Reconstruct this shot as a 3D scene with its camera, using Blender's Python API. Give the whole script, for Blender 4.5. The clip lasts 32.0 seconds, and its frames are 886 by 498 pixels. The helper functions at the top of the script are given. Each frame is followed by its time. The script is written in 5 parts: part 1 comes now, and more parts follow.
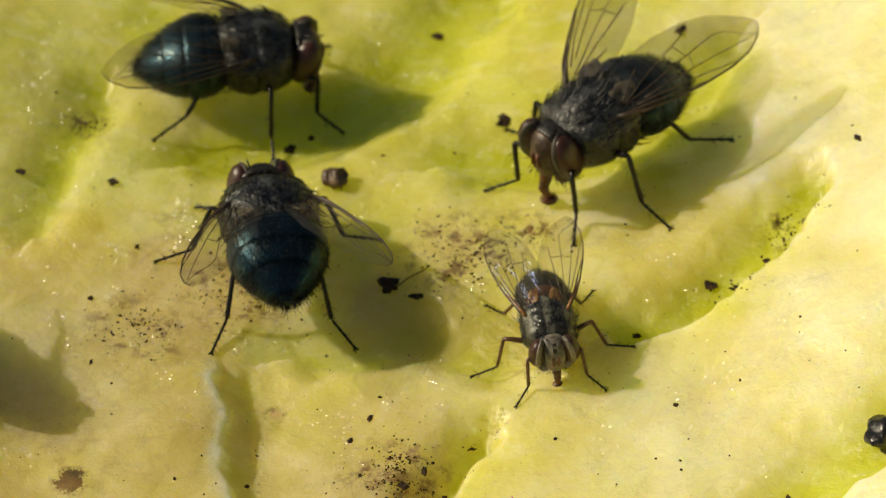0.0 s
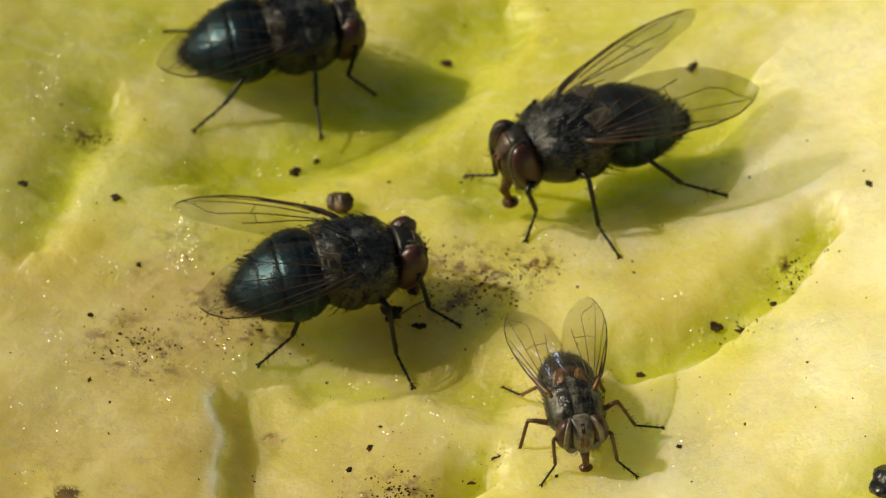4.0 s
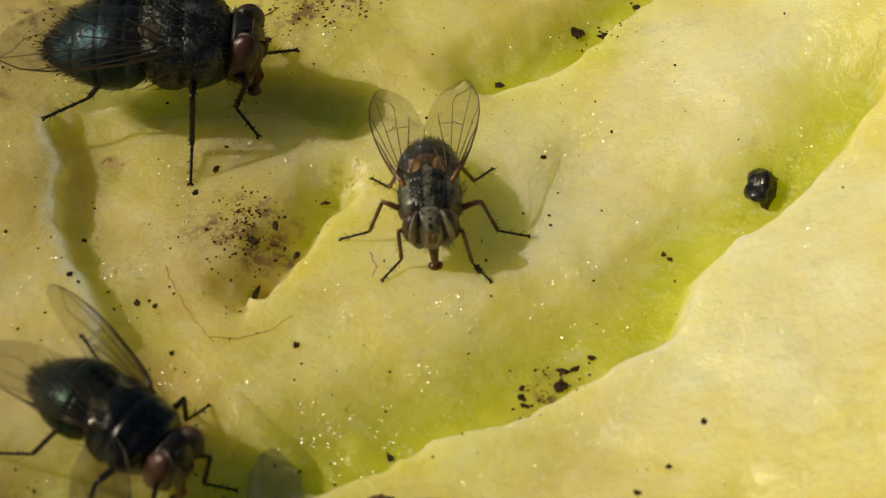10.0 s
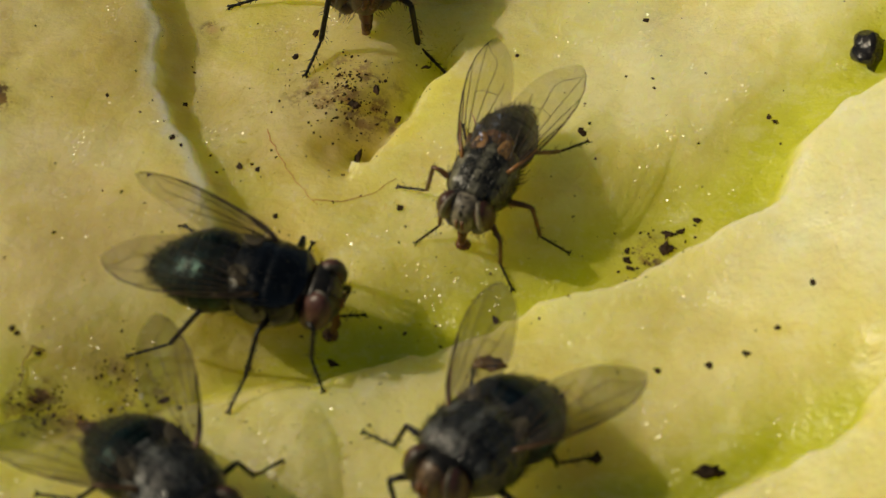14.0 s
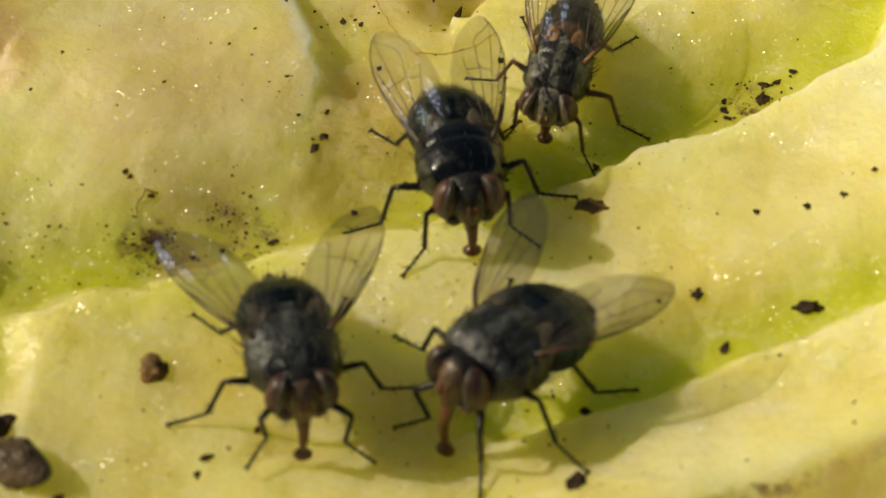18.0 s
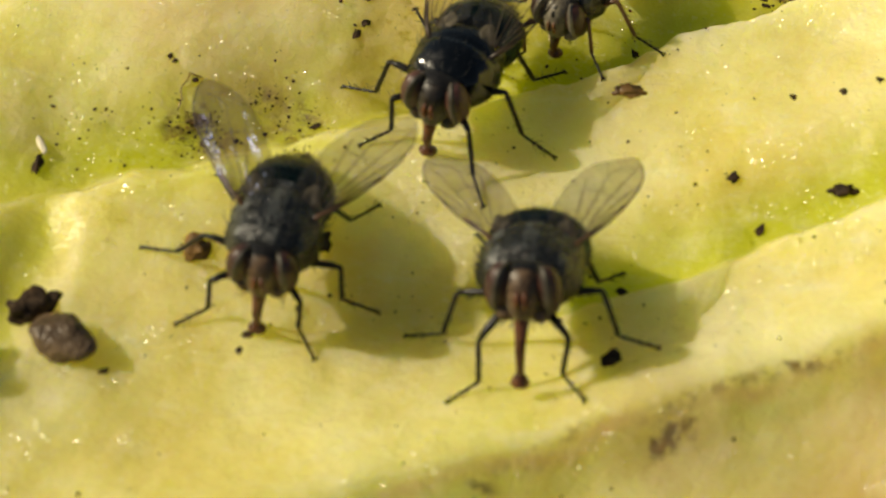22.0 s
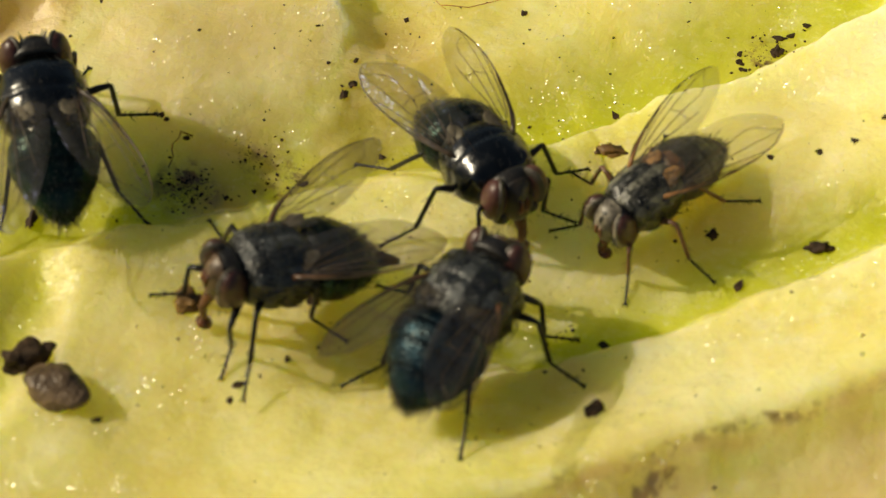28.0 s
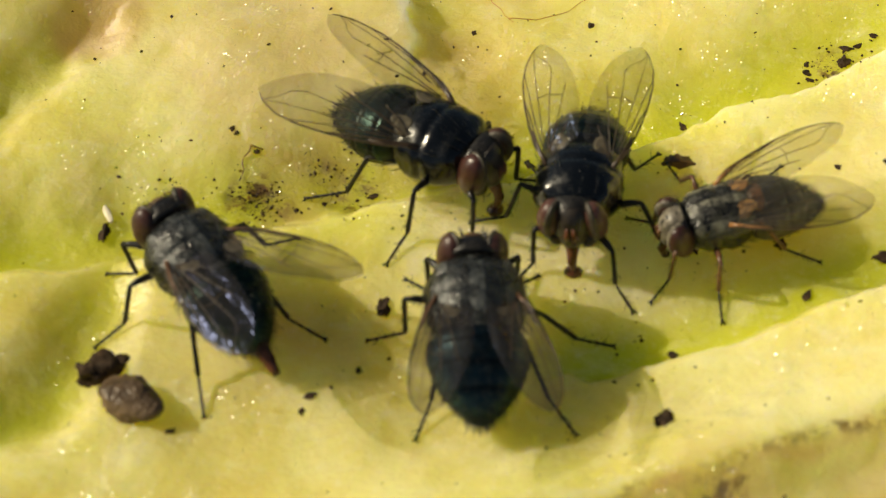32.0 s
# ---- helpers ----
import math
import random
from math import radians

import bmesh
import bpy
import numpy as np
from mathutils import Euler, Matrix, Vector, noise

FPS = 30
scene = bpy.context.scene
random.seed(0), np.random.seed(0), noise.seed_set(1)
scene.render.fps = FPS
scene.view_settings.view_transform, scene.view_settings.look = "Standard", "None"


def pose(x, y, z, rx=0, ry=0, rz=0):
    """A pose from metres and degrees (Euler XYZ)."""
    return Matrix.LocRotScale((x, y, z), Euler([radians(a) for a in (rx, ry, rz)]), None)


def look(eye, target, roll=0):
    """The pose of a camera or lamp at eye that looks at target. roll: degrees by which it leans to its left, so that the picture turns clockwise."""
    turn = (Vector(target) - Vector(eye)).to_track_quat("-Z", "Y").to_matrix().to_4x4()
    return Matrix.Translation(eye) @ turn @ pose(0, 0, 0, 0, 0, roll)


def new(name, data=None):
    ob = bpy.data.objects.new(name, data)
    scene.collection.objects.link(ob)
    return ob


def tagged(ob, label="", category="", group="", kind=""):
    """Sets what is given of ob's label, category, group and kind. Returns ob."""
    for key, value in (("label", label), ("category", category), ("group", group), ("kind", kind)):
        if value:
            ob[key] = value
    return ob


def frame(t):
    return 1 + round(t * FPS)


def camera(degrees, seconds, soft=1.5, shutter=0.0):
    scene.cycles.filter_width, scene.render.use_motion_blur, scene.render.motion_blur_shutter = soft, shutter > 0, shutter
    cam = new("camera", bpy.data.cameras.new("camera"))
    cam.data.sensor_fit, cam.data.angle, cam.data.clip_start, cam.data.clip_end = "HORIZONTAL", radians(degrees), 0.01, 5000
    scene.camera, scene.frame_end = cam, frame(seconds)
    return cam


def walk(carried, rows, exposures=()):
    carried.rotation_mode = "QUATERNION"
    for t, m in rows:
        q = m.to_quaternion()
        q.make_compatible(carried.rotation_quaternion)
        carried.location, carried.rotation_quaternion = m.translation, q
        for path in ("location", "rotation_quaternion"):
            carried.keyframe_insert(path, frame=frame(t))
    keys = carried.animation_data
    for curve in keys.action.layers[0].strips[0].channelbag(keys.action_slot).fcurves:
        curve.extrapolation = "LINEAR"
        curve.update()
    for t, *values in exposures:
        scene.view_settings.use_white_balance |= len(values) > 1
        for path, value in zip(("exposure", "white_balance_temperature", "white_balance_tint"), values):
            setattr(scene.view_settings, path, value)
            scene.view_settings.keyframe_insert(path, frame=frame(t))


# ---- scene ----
from mathutils import Quaternion

cam = camera(20, 32.0, 1.2)
cam.data.dof.use_dof, cam.data.dof.focus_distance, cam.data.dof.aperture_fstop = True, 0.1215, 90
PATH = [(t, look(eye, target, roll)) for t, eye, target, roll in (
    (0, (0.00708, -0.09193, 0.09246), (0.00119, -0.00379, 0.01124), -2.39),
    (0.2, (0.00701, -0.09190, 0.09246), (0.00115, -0.00354, 0.01148), -1.51),
    (0.3, (0.00697, -0.09189, 0.09245), (0.00419, -0.00412, 0.01067), -1.85),
    (0.5, (0.00690, -0.09187, 0.09245), (0.00541, -0.00319, 0.01161), 1.34),
    (1, (0.00670, -0.09180, 0.09243), (0.00476, -0.00276, 0.01201), 1.97),
    (1.5, (0.00648, -0.09171, 0.09241), (0.00329, -0.00246, 0.01225), 1.86),
    (2, (0.00624, -0.09159, 0.09238), (0.00184, -0.00246, 0.01216), 1.31),
    (2.5, (0.00596, -0.09144, 0.09234), (-0.00019, -0.00286, 0.01162), 0.02),
    (4.5, (0.00450, -0.09043, 0.09179), (0.00101, -0.00144, 0.01136), 1.01),
    (5, (0.00423, -0.09017, 0.09138), (0.00115, -0.00084, 0.01132), 1.21),
    (5.5, (0.00401, -0.08990, 0.09078), (0.00019, 0.00022, 0.01163), 0.63),
    (6, (0.00385, -0.08960, 0.09001), (-0.00184, 0.00065, 0.01112), -0.12),
    (6.5, (0.00374, -0.08928, 0.08919), (-0.00214, 0.00049, 0.00977), -0.53),
    (7, (0.00367, -0.08896, 0.08843), (-0.00278, -0.00121, 0.00683), -1.03),
    (7.5, (0.00364, -0.08864, 0.08775), (-0.00205, -0.00272, 0.00417), -1.17),
    (8, (0.00362, -0.08832, 0.08716), (0.00069, -0.00496, 0.00089), -0.05),
    (8.5, (0.00363, -0.08801, 0.08661), (0.00133, -0.00569, -0.00066), -0.01),
    (9, (0.00363, -0.08772, 0.08611), (0.00427, -0.00592, -0.00168), 1.18),
    (9.5, (0.00363, -0.08747, 0.08566), (0.00674, -0.00571, -0.00212), 2.35),
    (10, (0.00361, -0.08728, 0.08525), (0.00795, -0.00629, -0.00319), 3.03),
    (10.5, (0.00356, -0.08717, 0.08490), (0.00870, -0.00585, -0.00320), 3.41),
    (11, (0.00346, -0.08713, 0.08459), (0.01056, -0.00597, -0.00352), 4.31),
    (11.5, (0.00329, -0.08716, 0.08433), (0.01298, -0.00734, -0.00475), 5.70),
    (12, (0.00304, -0.08726, 0.08411), (0.01239, -0.00878, -0.00619), 5.64),
    (12.5, (0.00273, -0.08740, 0.08393), (0.00916, -0.00928, -0.00693), 4.16),
    (13, (0.00238, -0.08758, 0.08380), (0.00768, -0.00981, -0.00744), 3.62),
    (13.5, (0.00198, -0.08779, 0.08370), (0.00631, -0.00979, -0.00738), 3.04),
    (14, (0.00156, -0.08807, 0.08362), (0.00324, -0.01065, -0.00806), 1.58),
    (14.5, (0.00110, -0.08845, 0.08354), (0.00189, -0.01119, -0.00828), 0.97),
    (16.5, (-0.00050, -0.09172, 0.08277), (-0.00021, -0.01128, -0.00628), 1.31),
    (17, (-0.00062, -0.09256, 0.08245), (-0.00044, -0.01226, -0.00672), 1.12),
    (17.5, (-0.00066, -0.09328, 0.08214), (-0.00045, -0.01454, -0.00842), 0.72),
    (18, (-0.00063, -0.09387, 0.08186), (-0.00138, -0.01740, -0.01061), 0.12),
    (18.5, (-0.00058, -0.09436, 0.08164), (-0.00356, -0.01984, -0.01236), -1.35),
    (19, (-0.00048, -0.09477, 0.08149), (-0.00060, -0.02018, -0.01251), 0.50),
    (19.5, (-0.00036, -0.09510, 0.08142), (-0.00215, -0.02019, -0.01232), -0.31),
    (20, (-0.00022, -0.09538, 0.08142), (-0.00420, -0.02208, -0.01351), -1.65),
    (20.5, (-0.00008, -0.09563, 0.08148), (-0.00446, -0.02301, -0.01395), -2.04),
    (21, (0.00006, -0.09585, 0.08159), (-0.00386, -0.02380, -0.01429), -1.92),
    (21.5, (0.00017, -0.09605, 0.08173), (-0.00323, -0.02272, -0.01320), -1.42),
    (22, (0.00024, -0.09623, 0.08188), (-0.00328, -0.02257, -0.01278), -1.36),
    (22.5, (0.00028, -0.09640, 0.08202), (-0.00394, -0.02130, -0.01147), -1.65),
    (23, (0.00028, -0.09656, 0.08215), (-0.00328, -0.02078, -0.01083), -1.28),
    (23.5, (0.00025, -0.09671, 0.08226), (-0.00283, -0.02119, -0.01095), -1.18),
    (24, (0.00020, -0.09686, 0.08235), (-0.00226, -0.02119, -0.01075), -0.87),
    (24.5, (0.00012, -0.09706, 0.08243), (-0.00077, -0.02114, -0.01049), -0.01),
    (26.5, (-0.00045, -0.09828, 0.08272), (0.00047, -0.02211, -0.01001), 1.08),
    (27, (-0.00059, -0.09851, 0.08276), (-0.00090, -0.02200, -0.00969), 0.63),
    (27.5, (-0.00071, -0.09868, 0.08279), (-0.00179, -0.02181, -0.00935), 0.22),
    (28, (-0.00081, -0.09882, 0.08283), (-0.00245, -0.02183, -0.00921), 0.04),
    (28.5, (-0.00090, -0.09893, 0.08287), (-0.00133, -0.02082, -0.00823), 0.67),
    (29, (-0.00097, -0.09902, 0.08293), (-0.00347, -0.02166, -0.00878), -0.45),
    (29.5, (-0.00102, -0.09911, 0.08298), (-0.00373, -0.02214, -0.00904), -0.65),
    (30, (-0.00106, -0.09917, 0.08304), (-0.00484, -0.02233, -0.00905), -1.25),
    (30.5, (-0.00108, -0.09922, 0.08311), (-0.00506, -0.02228, -0.00889), -1.39),
    (31, (-0.00110, -0.09926, 0.08317), (-0.00614, -0.02219, -0.00867), -1.99),
    (31.5, (-0.00112, -0.09929, 0.08324), (-0.00627, -0.02171, -0.00816), -2.17),
    (32, (-0.00113, -0.09931, 0.08330), (-0.00571, -0.02193, -0.00830), -1.91),
)]
walk(cam, PATH, ((0, -0.20, 7500, 6), (2, -0.26, 7500, 6), (7, -0.28, 7500, 6), (9, -0.41, 7500, 6), (10, -0.62, 7500, 6), (12, -0.87, 7500, 6), (13, -0.88, 7500, 6), (14, -0.65, 7500, 6), (16.5, -0.43, 7500, 6), (18, -0.23, 7500, 6), (20, -0.02, 7500, 6), (23, -0.01, 7500, 6), (27, -0.02, 7500, 6), (32, 0.08, 7500, 6)))


# ---- the relief of the cut fruit, in millimetres ----
def lattice(ix, iy, seed):
    v = np.sin(ix * 127.1 + iy * 311.7 + seed * 74.7) * 43758.5453
    return v - np.floor(v)


def grain(x, y, size, seed):
    """Smooth noise from -1 to 1 with cells of that size."""
    gx, gy = x / size, y / size
    ix, iy = np.floor(gx), np.floor(gy)
    fx, fy = gx - ix, gy - iy
    fx, fy = fx * fx * (3 - 2 * fx), fy * fy * (3 - 2 * fy)
    a = lattice(ix, iy, seed) * (1 - fx) + lattice(ix + 1, iy, seed) * fx
    b = lattice(ix, iy + 1, seed) * (1 - fx) + lattice(ix + 1, iy + 1, seed) * fx
    return 2 * (a * (1 - fy) + b * fy) - 1


def ramp(v):
    v = np.clip(v, 0, 1)
    return v * v * (3 - 2 * v)


def beside(x, y, line):
    """Distance from a line of corners, positive to the right of its course."""
    best = np.full(np.shape(x), 1e9)
    side = np.zeros(np.shape(x))
    for (ax, ay), (bx, by) in zip(line, line[1:]):
        ux, uy = bx - ax, by - ay
        k = np.clip(((x - ax) * ux + (y - ay) * uy) / (ux * ux + uy * uy), 0, 1)
        px, py = x - ax - k * ux, y - ay - k * uy
        d = np.hypot(px, py)
        side = np.where(d < best, np.sign(uy * px - ux * py), side)
        best = np.minimum(best, d)
    return best * side


# course, reach to the right, depth, softness to the left and to the right of the course
FURROWS = (
    (((10.3, 2.1), (14.6, 4.3), (17.7, 7.2), (20.1, 10.9)), 1.5, 1.8, 3.4, 0.8),
    (((-11.9, 16), (-7.7, 18.2), (-3.4, 21.3), (-0.4, 25.8), (1.7, 31.4)), 3.6, 1.2, 6.0, 3.0),
    (((-21.6, 8.3), (-20.9, 12.7), (-20.3, 16.8), (-19.8, 19.9)), 1.9, 0.9, 3.6, 2.0),
    (((2.7, 15.1), (8.6, 15.4), (13.2, 17.9), (16.5, 23.4)), 3.2, 1.1, 6.5, 3.6),
    (((-5.9, 0.5), (-1.1, 1.3), (3.2, -0.2)), 2.6, 1.1, 5.0, 2.4),
    (((3, -5.3), (1.2, -7.8), (-0.5, -11.4)), 2.6, 2.0, 0.9, 3.6),
    (((-25, -31), (-21.5, -30.1), (-18.7, -29), (-14.8, -27.6), (-11.4, -26.2), (-8.9, -25), (-3, -23.3)), 2.0, 1.45, 5.5, 1.6),
    (((-5, -23.8), (-1, -22.6), (4.3, -21.2), (7, -19.5), (8.7, -18.9), (12.5, -16.8), (15.2, -15.7), (16.9, -15), (17.7, -13.7), (18, -12.4), (19.7, -10.6), (21.2, -9.7), (23.1, -8.1), (25.2, -5.9), (27, -4)), 1.5, 1.8, 5.5, 0.9),
    (((-6, -36.6), (-2, -35.6), (3.1, -34.1)), 1.6, 0.45, 4.0, 1.4),
    (((1.5, -34.6), (3.1, -34.1), (5.4, -33.3), (8.8, -32.3), (13.4, -30.3), (19.2, -27.6)), 1.4, 1.3, 4.2, 1.0),
    (((-25.2, -42.4), (-21.1, -38.3), (-19.8, -35.8), (-19.1, -32.6), (-19.5, -30.1)), 2.2, 1.2, 3.2, 2.4),
    (((-9.0, -2.5), (-8.3, -5.0), (-8.3, -8.3), (-7.3, -10.8), (-5.8, -13.8), (-5.2, -17.0)), 1.7, 0.5, 3.6, 1.4),
    (((-25.7, -24.1), (-23.8, -20.3), (-21.5, -17)), 1.4, 1.0, 2.4, 1.6),
)
TORN = ((-11.1, 1.1), (-10.7, -2.7), (-10, -5.2), (-10, -8.3), (-9.1, -10.7), (-7.6, -13.4), (-6.9, -17.1), (-7.4, -20.6), (-9, -24.7))
RIM = ((-28.8, -54.5), (-11.9, -47.4), (-4.3, -44.3), (1.1, -42.6), (6.6, -40.6), (11.1, -39.1), (14.9, -37.6), (21.4, -35.2), (37, -32.2))


def furrowed(x, y):
    """How deep in a furrow a place lies, 0 to 1, and the furrows' depth there."""
    wx = x + 0.32 * grain(x, y, 2.3, 3) + 0.17 * grain(x, y, 0.8, 4)
    wy = y + 0.32 * grain(x, y, 2.3, 5) + 0.17 * grain(x, y, 0.8, 6)
    inside, depth = np.zeros(np.shape(x)), np.zeros(np.shape(x))
    for line, half, deep, left, right in FURROWS:
        s = beside(wx, wy, line)
        w = ramp((s + left) / left) * ramp((half - s) / right)
        inside, depth = np.maximum(inside, w * min(1, deep / 1.3)), np.maximum(depth, w * deep)
    return inside, depth


def relief(x, y):
    x, y = np.asarray(x, float), np.asarray(y, float)
    h = 0.38 * grain(x, y, 7.0, 1) + 0.15 * grain(x + 0.5 * y, y, 3.1, 2) + 0.07 * grain(x, y - 0.4 * x, 1.4, 12) + 0.026 * grain(x, y, 0.7, 7) + 0.013 * grain(x, y, 0.42, 8)
    h = h - 0.88 * furrowed(x, y)[1] + 0.0045 * (x + 2) ** 2 + 0.010 * np.maximum(0, x - 12) ** 2
    wx, wy = x + 0.3 * grain(x, y, 1.2, 9) + 0.12 * grain(x, y, 0.5, 10), y + 0.2 * grain(x, y, 1.1, 11)
    h = h + 0.62 * ramp(0.5 + beside(wx, wy, TORN) / 0.14) * ramp((0.5 - y) / 3) * ramp((y + 19.5) / 4)
    h = h + 0.55 * np.exp(-((x + 13.5) / 7.0) ** 2 - ((y + 18.5) / 4.5) ** 2)
    s = beside(x, y, RIM)
    h = h + 1.3 * np.exp(-((s + 0.3) / 2.6) ** 2) - np.where(s > 0, 0.3 * s + 0.7 * ramp(s / 2.0), 0)
    return h


MM = 0.001

# ---- world, sun ----
world = bpy.data.worlds.new("world")
scene.world = world
world.use_nodes = True
sky = world.node_tree.nodes.new("ShaderNodeTexSky")
sky.sky_type, sky.sun_disc = "NISHITA", False
SUN_HIGH, SUN_FROM = 36.0, 171.0
sky.sun_elevation, sky.sun_rotation = radians(SUN_HIGH), radians(90 - SUN_FROM)
world.node_tree.links.new(sky.outputs[0], world.node_tree.nodes["Background"].inputs[0])
world.node_tree.nodes["Background"].inputs[1].default_value = 0.046
sun = new("sun", bpy.data.lights.new("sun", "SUN"))
sun.data.energy, sun.data.angle, sun.data.color = 4.15, radians(0.6), (1.0, 0.92, 0.76)
sun.matrix_basis = look((math.cos(radians(SUN_FROM)) * math.cos(radians(SUN_HIGH)), math.sin(radians(SUN_FROM)) * math.cos(radians(SUN_HIGH)), math.sin(radians(SUN_HIGH))), (0, 0, 0))


# ---- materials ----
class Nodes:
    """A short hand for node materials."""

    def __init__(self, name):
        self.mat = bpy.data.materials.new(name)
        self.mat.use_nodes = True
        self.tree = self.mat.node_tree
        self.shader = self.tree.nodes["Principled BSDF"]

    def add(self, kind, **values):
        node = self.tree.nodes.new(kind)
        for key, value in values.items():
            node.inputs[key.replace("_", " ")].default_value = value
        return node

    def link(self, a, b):
        self.tree.links.new(a, b)

    def coords(self):
        return self.tree.nodes.new("ShaderNodeTexCoord").outputs["Object"]

    def noise(self, scale, detail=4.0, rough=0.6, vector=None):
        n = self.add("ShaderNodeTexNoise", Scale=scale, Detail=detail, Roughness=rough)
        self.link(vector or self.coords(), n.inputs["Vector"])
        return n.outputs["Fac"]

    def ramp(self, fac, stops):
        n = self.tree.nodes.new("ShaderNodeValToRGB")
        ramp_ = n.color_ramp
        while len(ramp_.elements) < len(stops):
            ramp_.elements.new(0.5)
        for e, (at, c) in zip(ramp_.elements, stops):
            e.position, e.color = at, (*c, 1) if len(c) == 3 else c
        self.link(fac, n.inputs["Fac"])
        return n.outputs["Color"]

    def mix(self, fac, a, b, way="MIX"):
        n = self.tree.nodes.new("ShaderNodeMix")
        n.data_type, n.blend_type = "RGBA", way
        for value, port in ((fac, n.inputs[0]), (a, n.inputs[6]), (b, n.inputs[7])):
            if isinstance(value, (int, float)):
                port.default_value = value
            elif isinstance(value, tuple):
                port.default_value = (*value, 1)
            else:
                self.link(value, port)
        return n.outputs[2]

    def bump(self, height, distance, strength=1.0, under=None):
        n = self.add("ShaderNodeBump", Strength=strength, Distance=distance)
        self.link(height, n.inputs["Height"])
        if under:
            self.link(under, n.inputs["Normal"])
        return n.outputs["Normal"]

    def finish(self, color=None, rough=None, normal=None, **values):
        for port, value in (("Base Color", color), ("Roughness", rough), ("Normal", normal)):
            if value is None:
                continue
            if isinstance(value, tuple):
                self.shader.inputs[port].default_value = (*value, 1)
            elif isinstance(value, (int, float)):
                self.shader.inputs[port].default_value = value
            else:
                self.link(value, self.shader.inputs[port])
        for key, value in values.items():
            self.shader.inputs[key.replace("_", " ")].default_value = value
        return self.mat


def flesh_material():
    """Pale wet pulp: cream on the ridges, yellow-green in the furrows, with brown smears, tanned skin, some shade put
    into the tan, and a film of juice.
    """
    n = Nodes("melon_flesh")
    tint = n.tree.nodes.new("ShaderNodeAttribute")
    tint.attribute_name = "tint"
    split = n.tree.nodes.new("ShaderNodeSeparateColor")
    n.link(tint.outputs["Color"], split.inputs[0])
    blotch, cells, fine = n.noise(130, 5, 0.55), n.noise(420, 4, 0.5), n.noise(1300, 4)
    pale = n.ramp(blotch, ((0.30, (0.82, 0.68, 0.16)), (0.50, (0.87, 0.77, 0.24)), (0.68, (0.92, 0.86, 0.36))))
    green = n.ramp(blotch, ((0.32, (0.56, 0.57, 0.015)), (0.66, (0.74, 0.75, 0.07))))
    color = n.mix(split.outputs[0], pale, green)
    color = n.mix(tint.outputs["Alpha"], color, n.ramp(cells, ((0.35, (0.92, 0.85, 0.48)), (0.65, (0.97, 0.93, 0.62)))))
    # paler strands and small translucent patches in the pulp
    strand = n.add("ShaderNodeMapping")
    strand.inputs["Scale"].default_value = (1.0, 2.2, 1.0)
    strand.inputs["Rotation"].default_value = (0, 0, 0.5)
    n.link(n.coords(), strand.inputs[0])
    color = n.mix(n.ramp(n.noise(360, 6, 0.66, strand.outputs[0]), ((0.52, (0,) * 3), (0.74, (0.36,) * 3))), color, (0.96, 0.93, 0.66))
    color = n.mix(n.ramp(n.noise(640, 5, 0.6), ((0.30, (0.30,) * 3), (0.46, (0,) * 3))), color, n.mix(1.0, color, (0.86, 0.82, 0.50), "MULTIPLY"))
    color = n.mix(n.ramp(n.noise(2700, 5, 0.7), ((0.56, (0,) * 3), (0.72, (0.28,) * 3))), color, (0.97, 0.95, 0.74))
    color = n.mix(n.ramp(n.noise(2300, 5, 0.7), ((0.30, (0.22,) * 3), (0.44, (0,) * 3))), color, n.mix(1.0, color, (0.82, 0.78, 0.42), "MULTIPLY"))
    smear = n.ramp(n.noise(1500, 6, 0.7), ((0.43, (1.7,) * 3), (0.53, (0.16,) * 3)))
    color = n.mix(n.mix(1.0, split.outputs[1], smear, "MULTIPLY"), color, n.ramp(fine, ((0.35, (0.03, 0.012, 0.003)), (0.7, (0.30, 0.15, 0.03)))))
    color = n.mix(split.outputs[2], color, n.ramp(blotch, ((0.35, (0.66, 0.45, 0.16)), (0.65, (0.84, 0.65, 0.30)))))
    wet = n.noise(190, 4)
    normal = n.bump(cells, 0.0006, 0.3, n.bump(fine, 0.00026, 0.5, n.bump(n.noise(3600, 3), 0.00006, 0.7)))
    mat = n.finish(color, n.ramp(wet, ((0.42, (0.46,) * 3), (0.60, (0.32,) * 3))), normal, Subsurface_Weight=0.8, Subsurface_Scale=0.009, Specular_IOR_Level=0.5, Coat_Roughness=0.22, Coat_IOR=1.6)
    n.shader.inputs["Subsurface Radius"].default_value = (0.88, 1.0, 0.22)
    # a film of juice, uneven, with its own small ripples that catch the sun as glints
    pools = n.ramp(n.noise(620, 4, 0.6), ((0.45, (0.03,) * 3), (0.62, (1.0,) * 3)))
    n.link(n.mix(1.0, pools, n.ramp(wet, ((0.40, (0.05,) * 3), (0.60, (0.9,) * 3))), "MULTIPLY"), n.shader.inputs["Coat Weight"])
    facet = n.tree.nodes.new("ShaderNodeTexVoronoi")
    facet.inputs["Scale"].default_value = 15000
    warp = n.add("ShaderNodeMapping")
    warp.inputs["Scale"].default_value = (1.0, 1.35, 1.0)
    n.link(n.coords(), warp.inputs[0])
    n.link(warp.outputs[0], facet.inputs["Vector"])
    middle, tilt, face = (n.tree.nodes.new("ShaderNodeVectorMath") for _ in range(3))
    middle.operation, tilt.operation, face.operation = "SUBTRACT", "MULTIPLY_ADD", "NORMALIZE"
    middle.inputs[1].default_value, tilt.inputs[1].default_value = (0.5, 0.5, 0.5), (1.7, 1.7, 0.2)
    n.link(facet.outputs["Color"], middle.inputs[0])
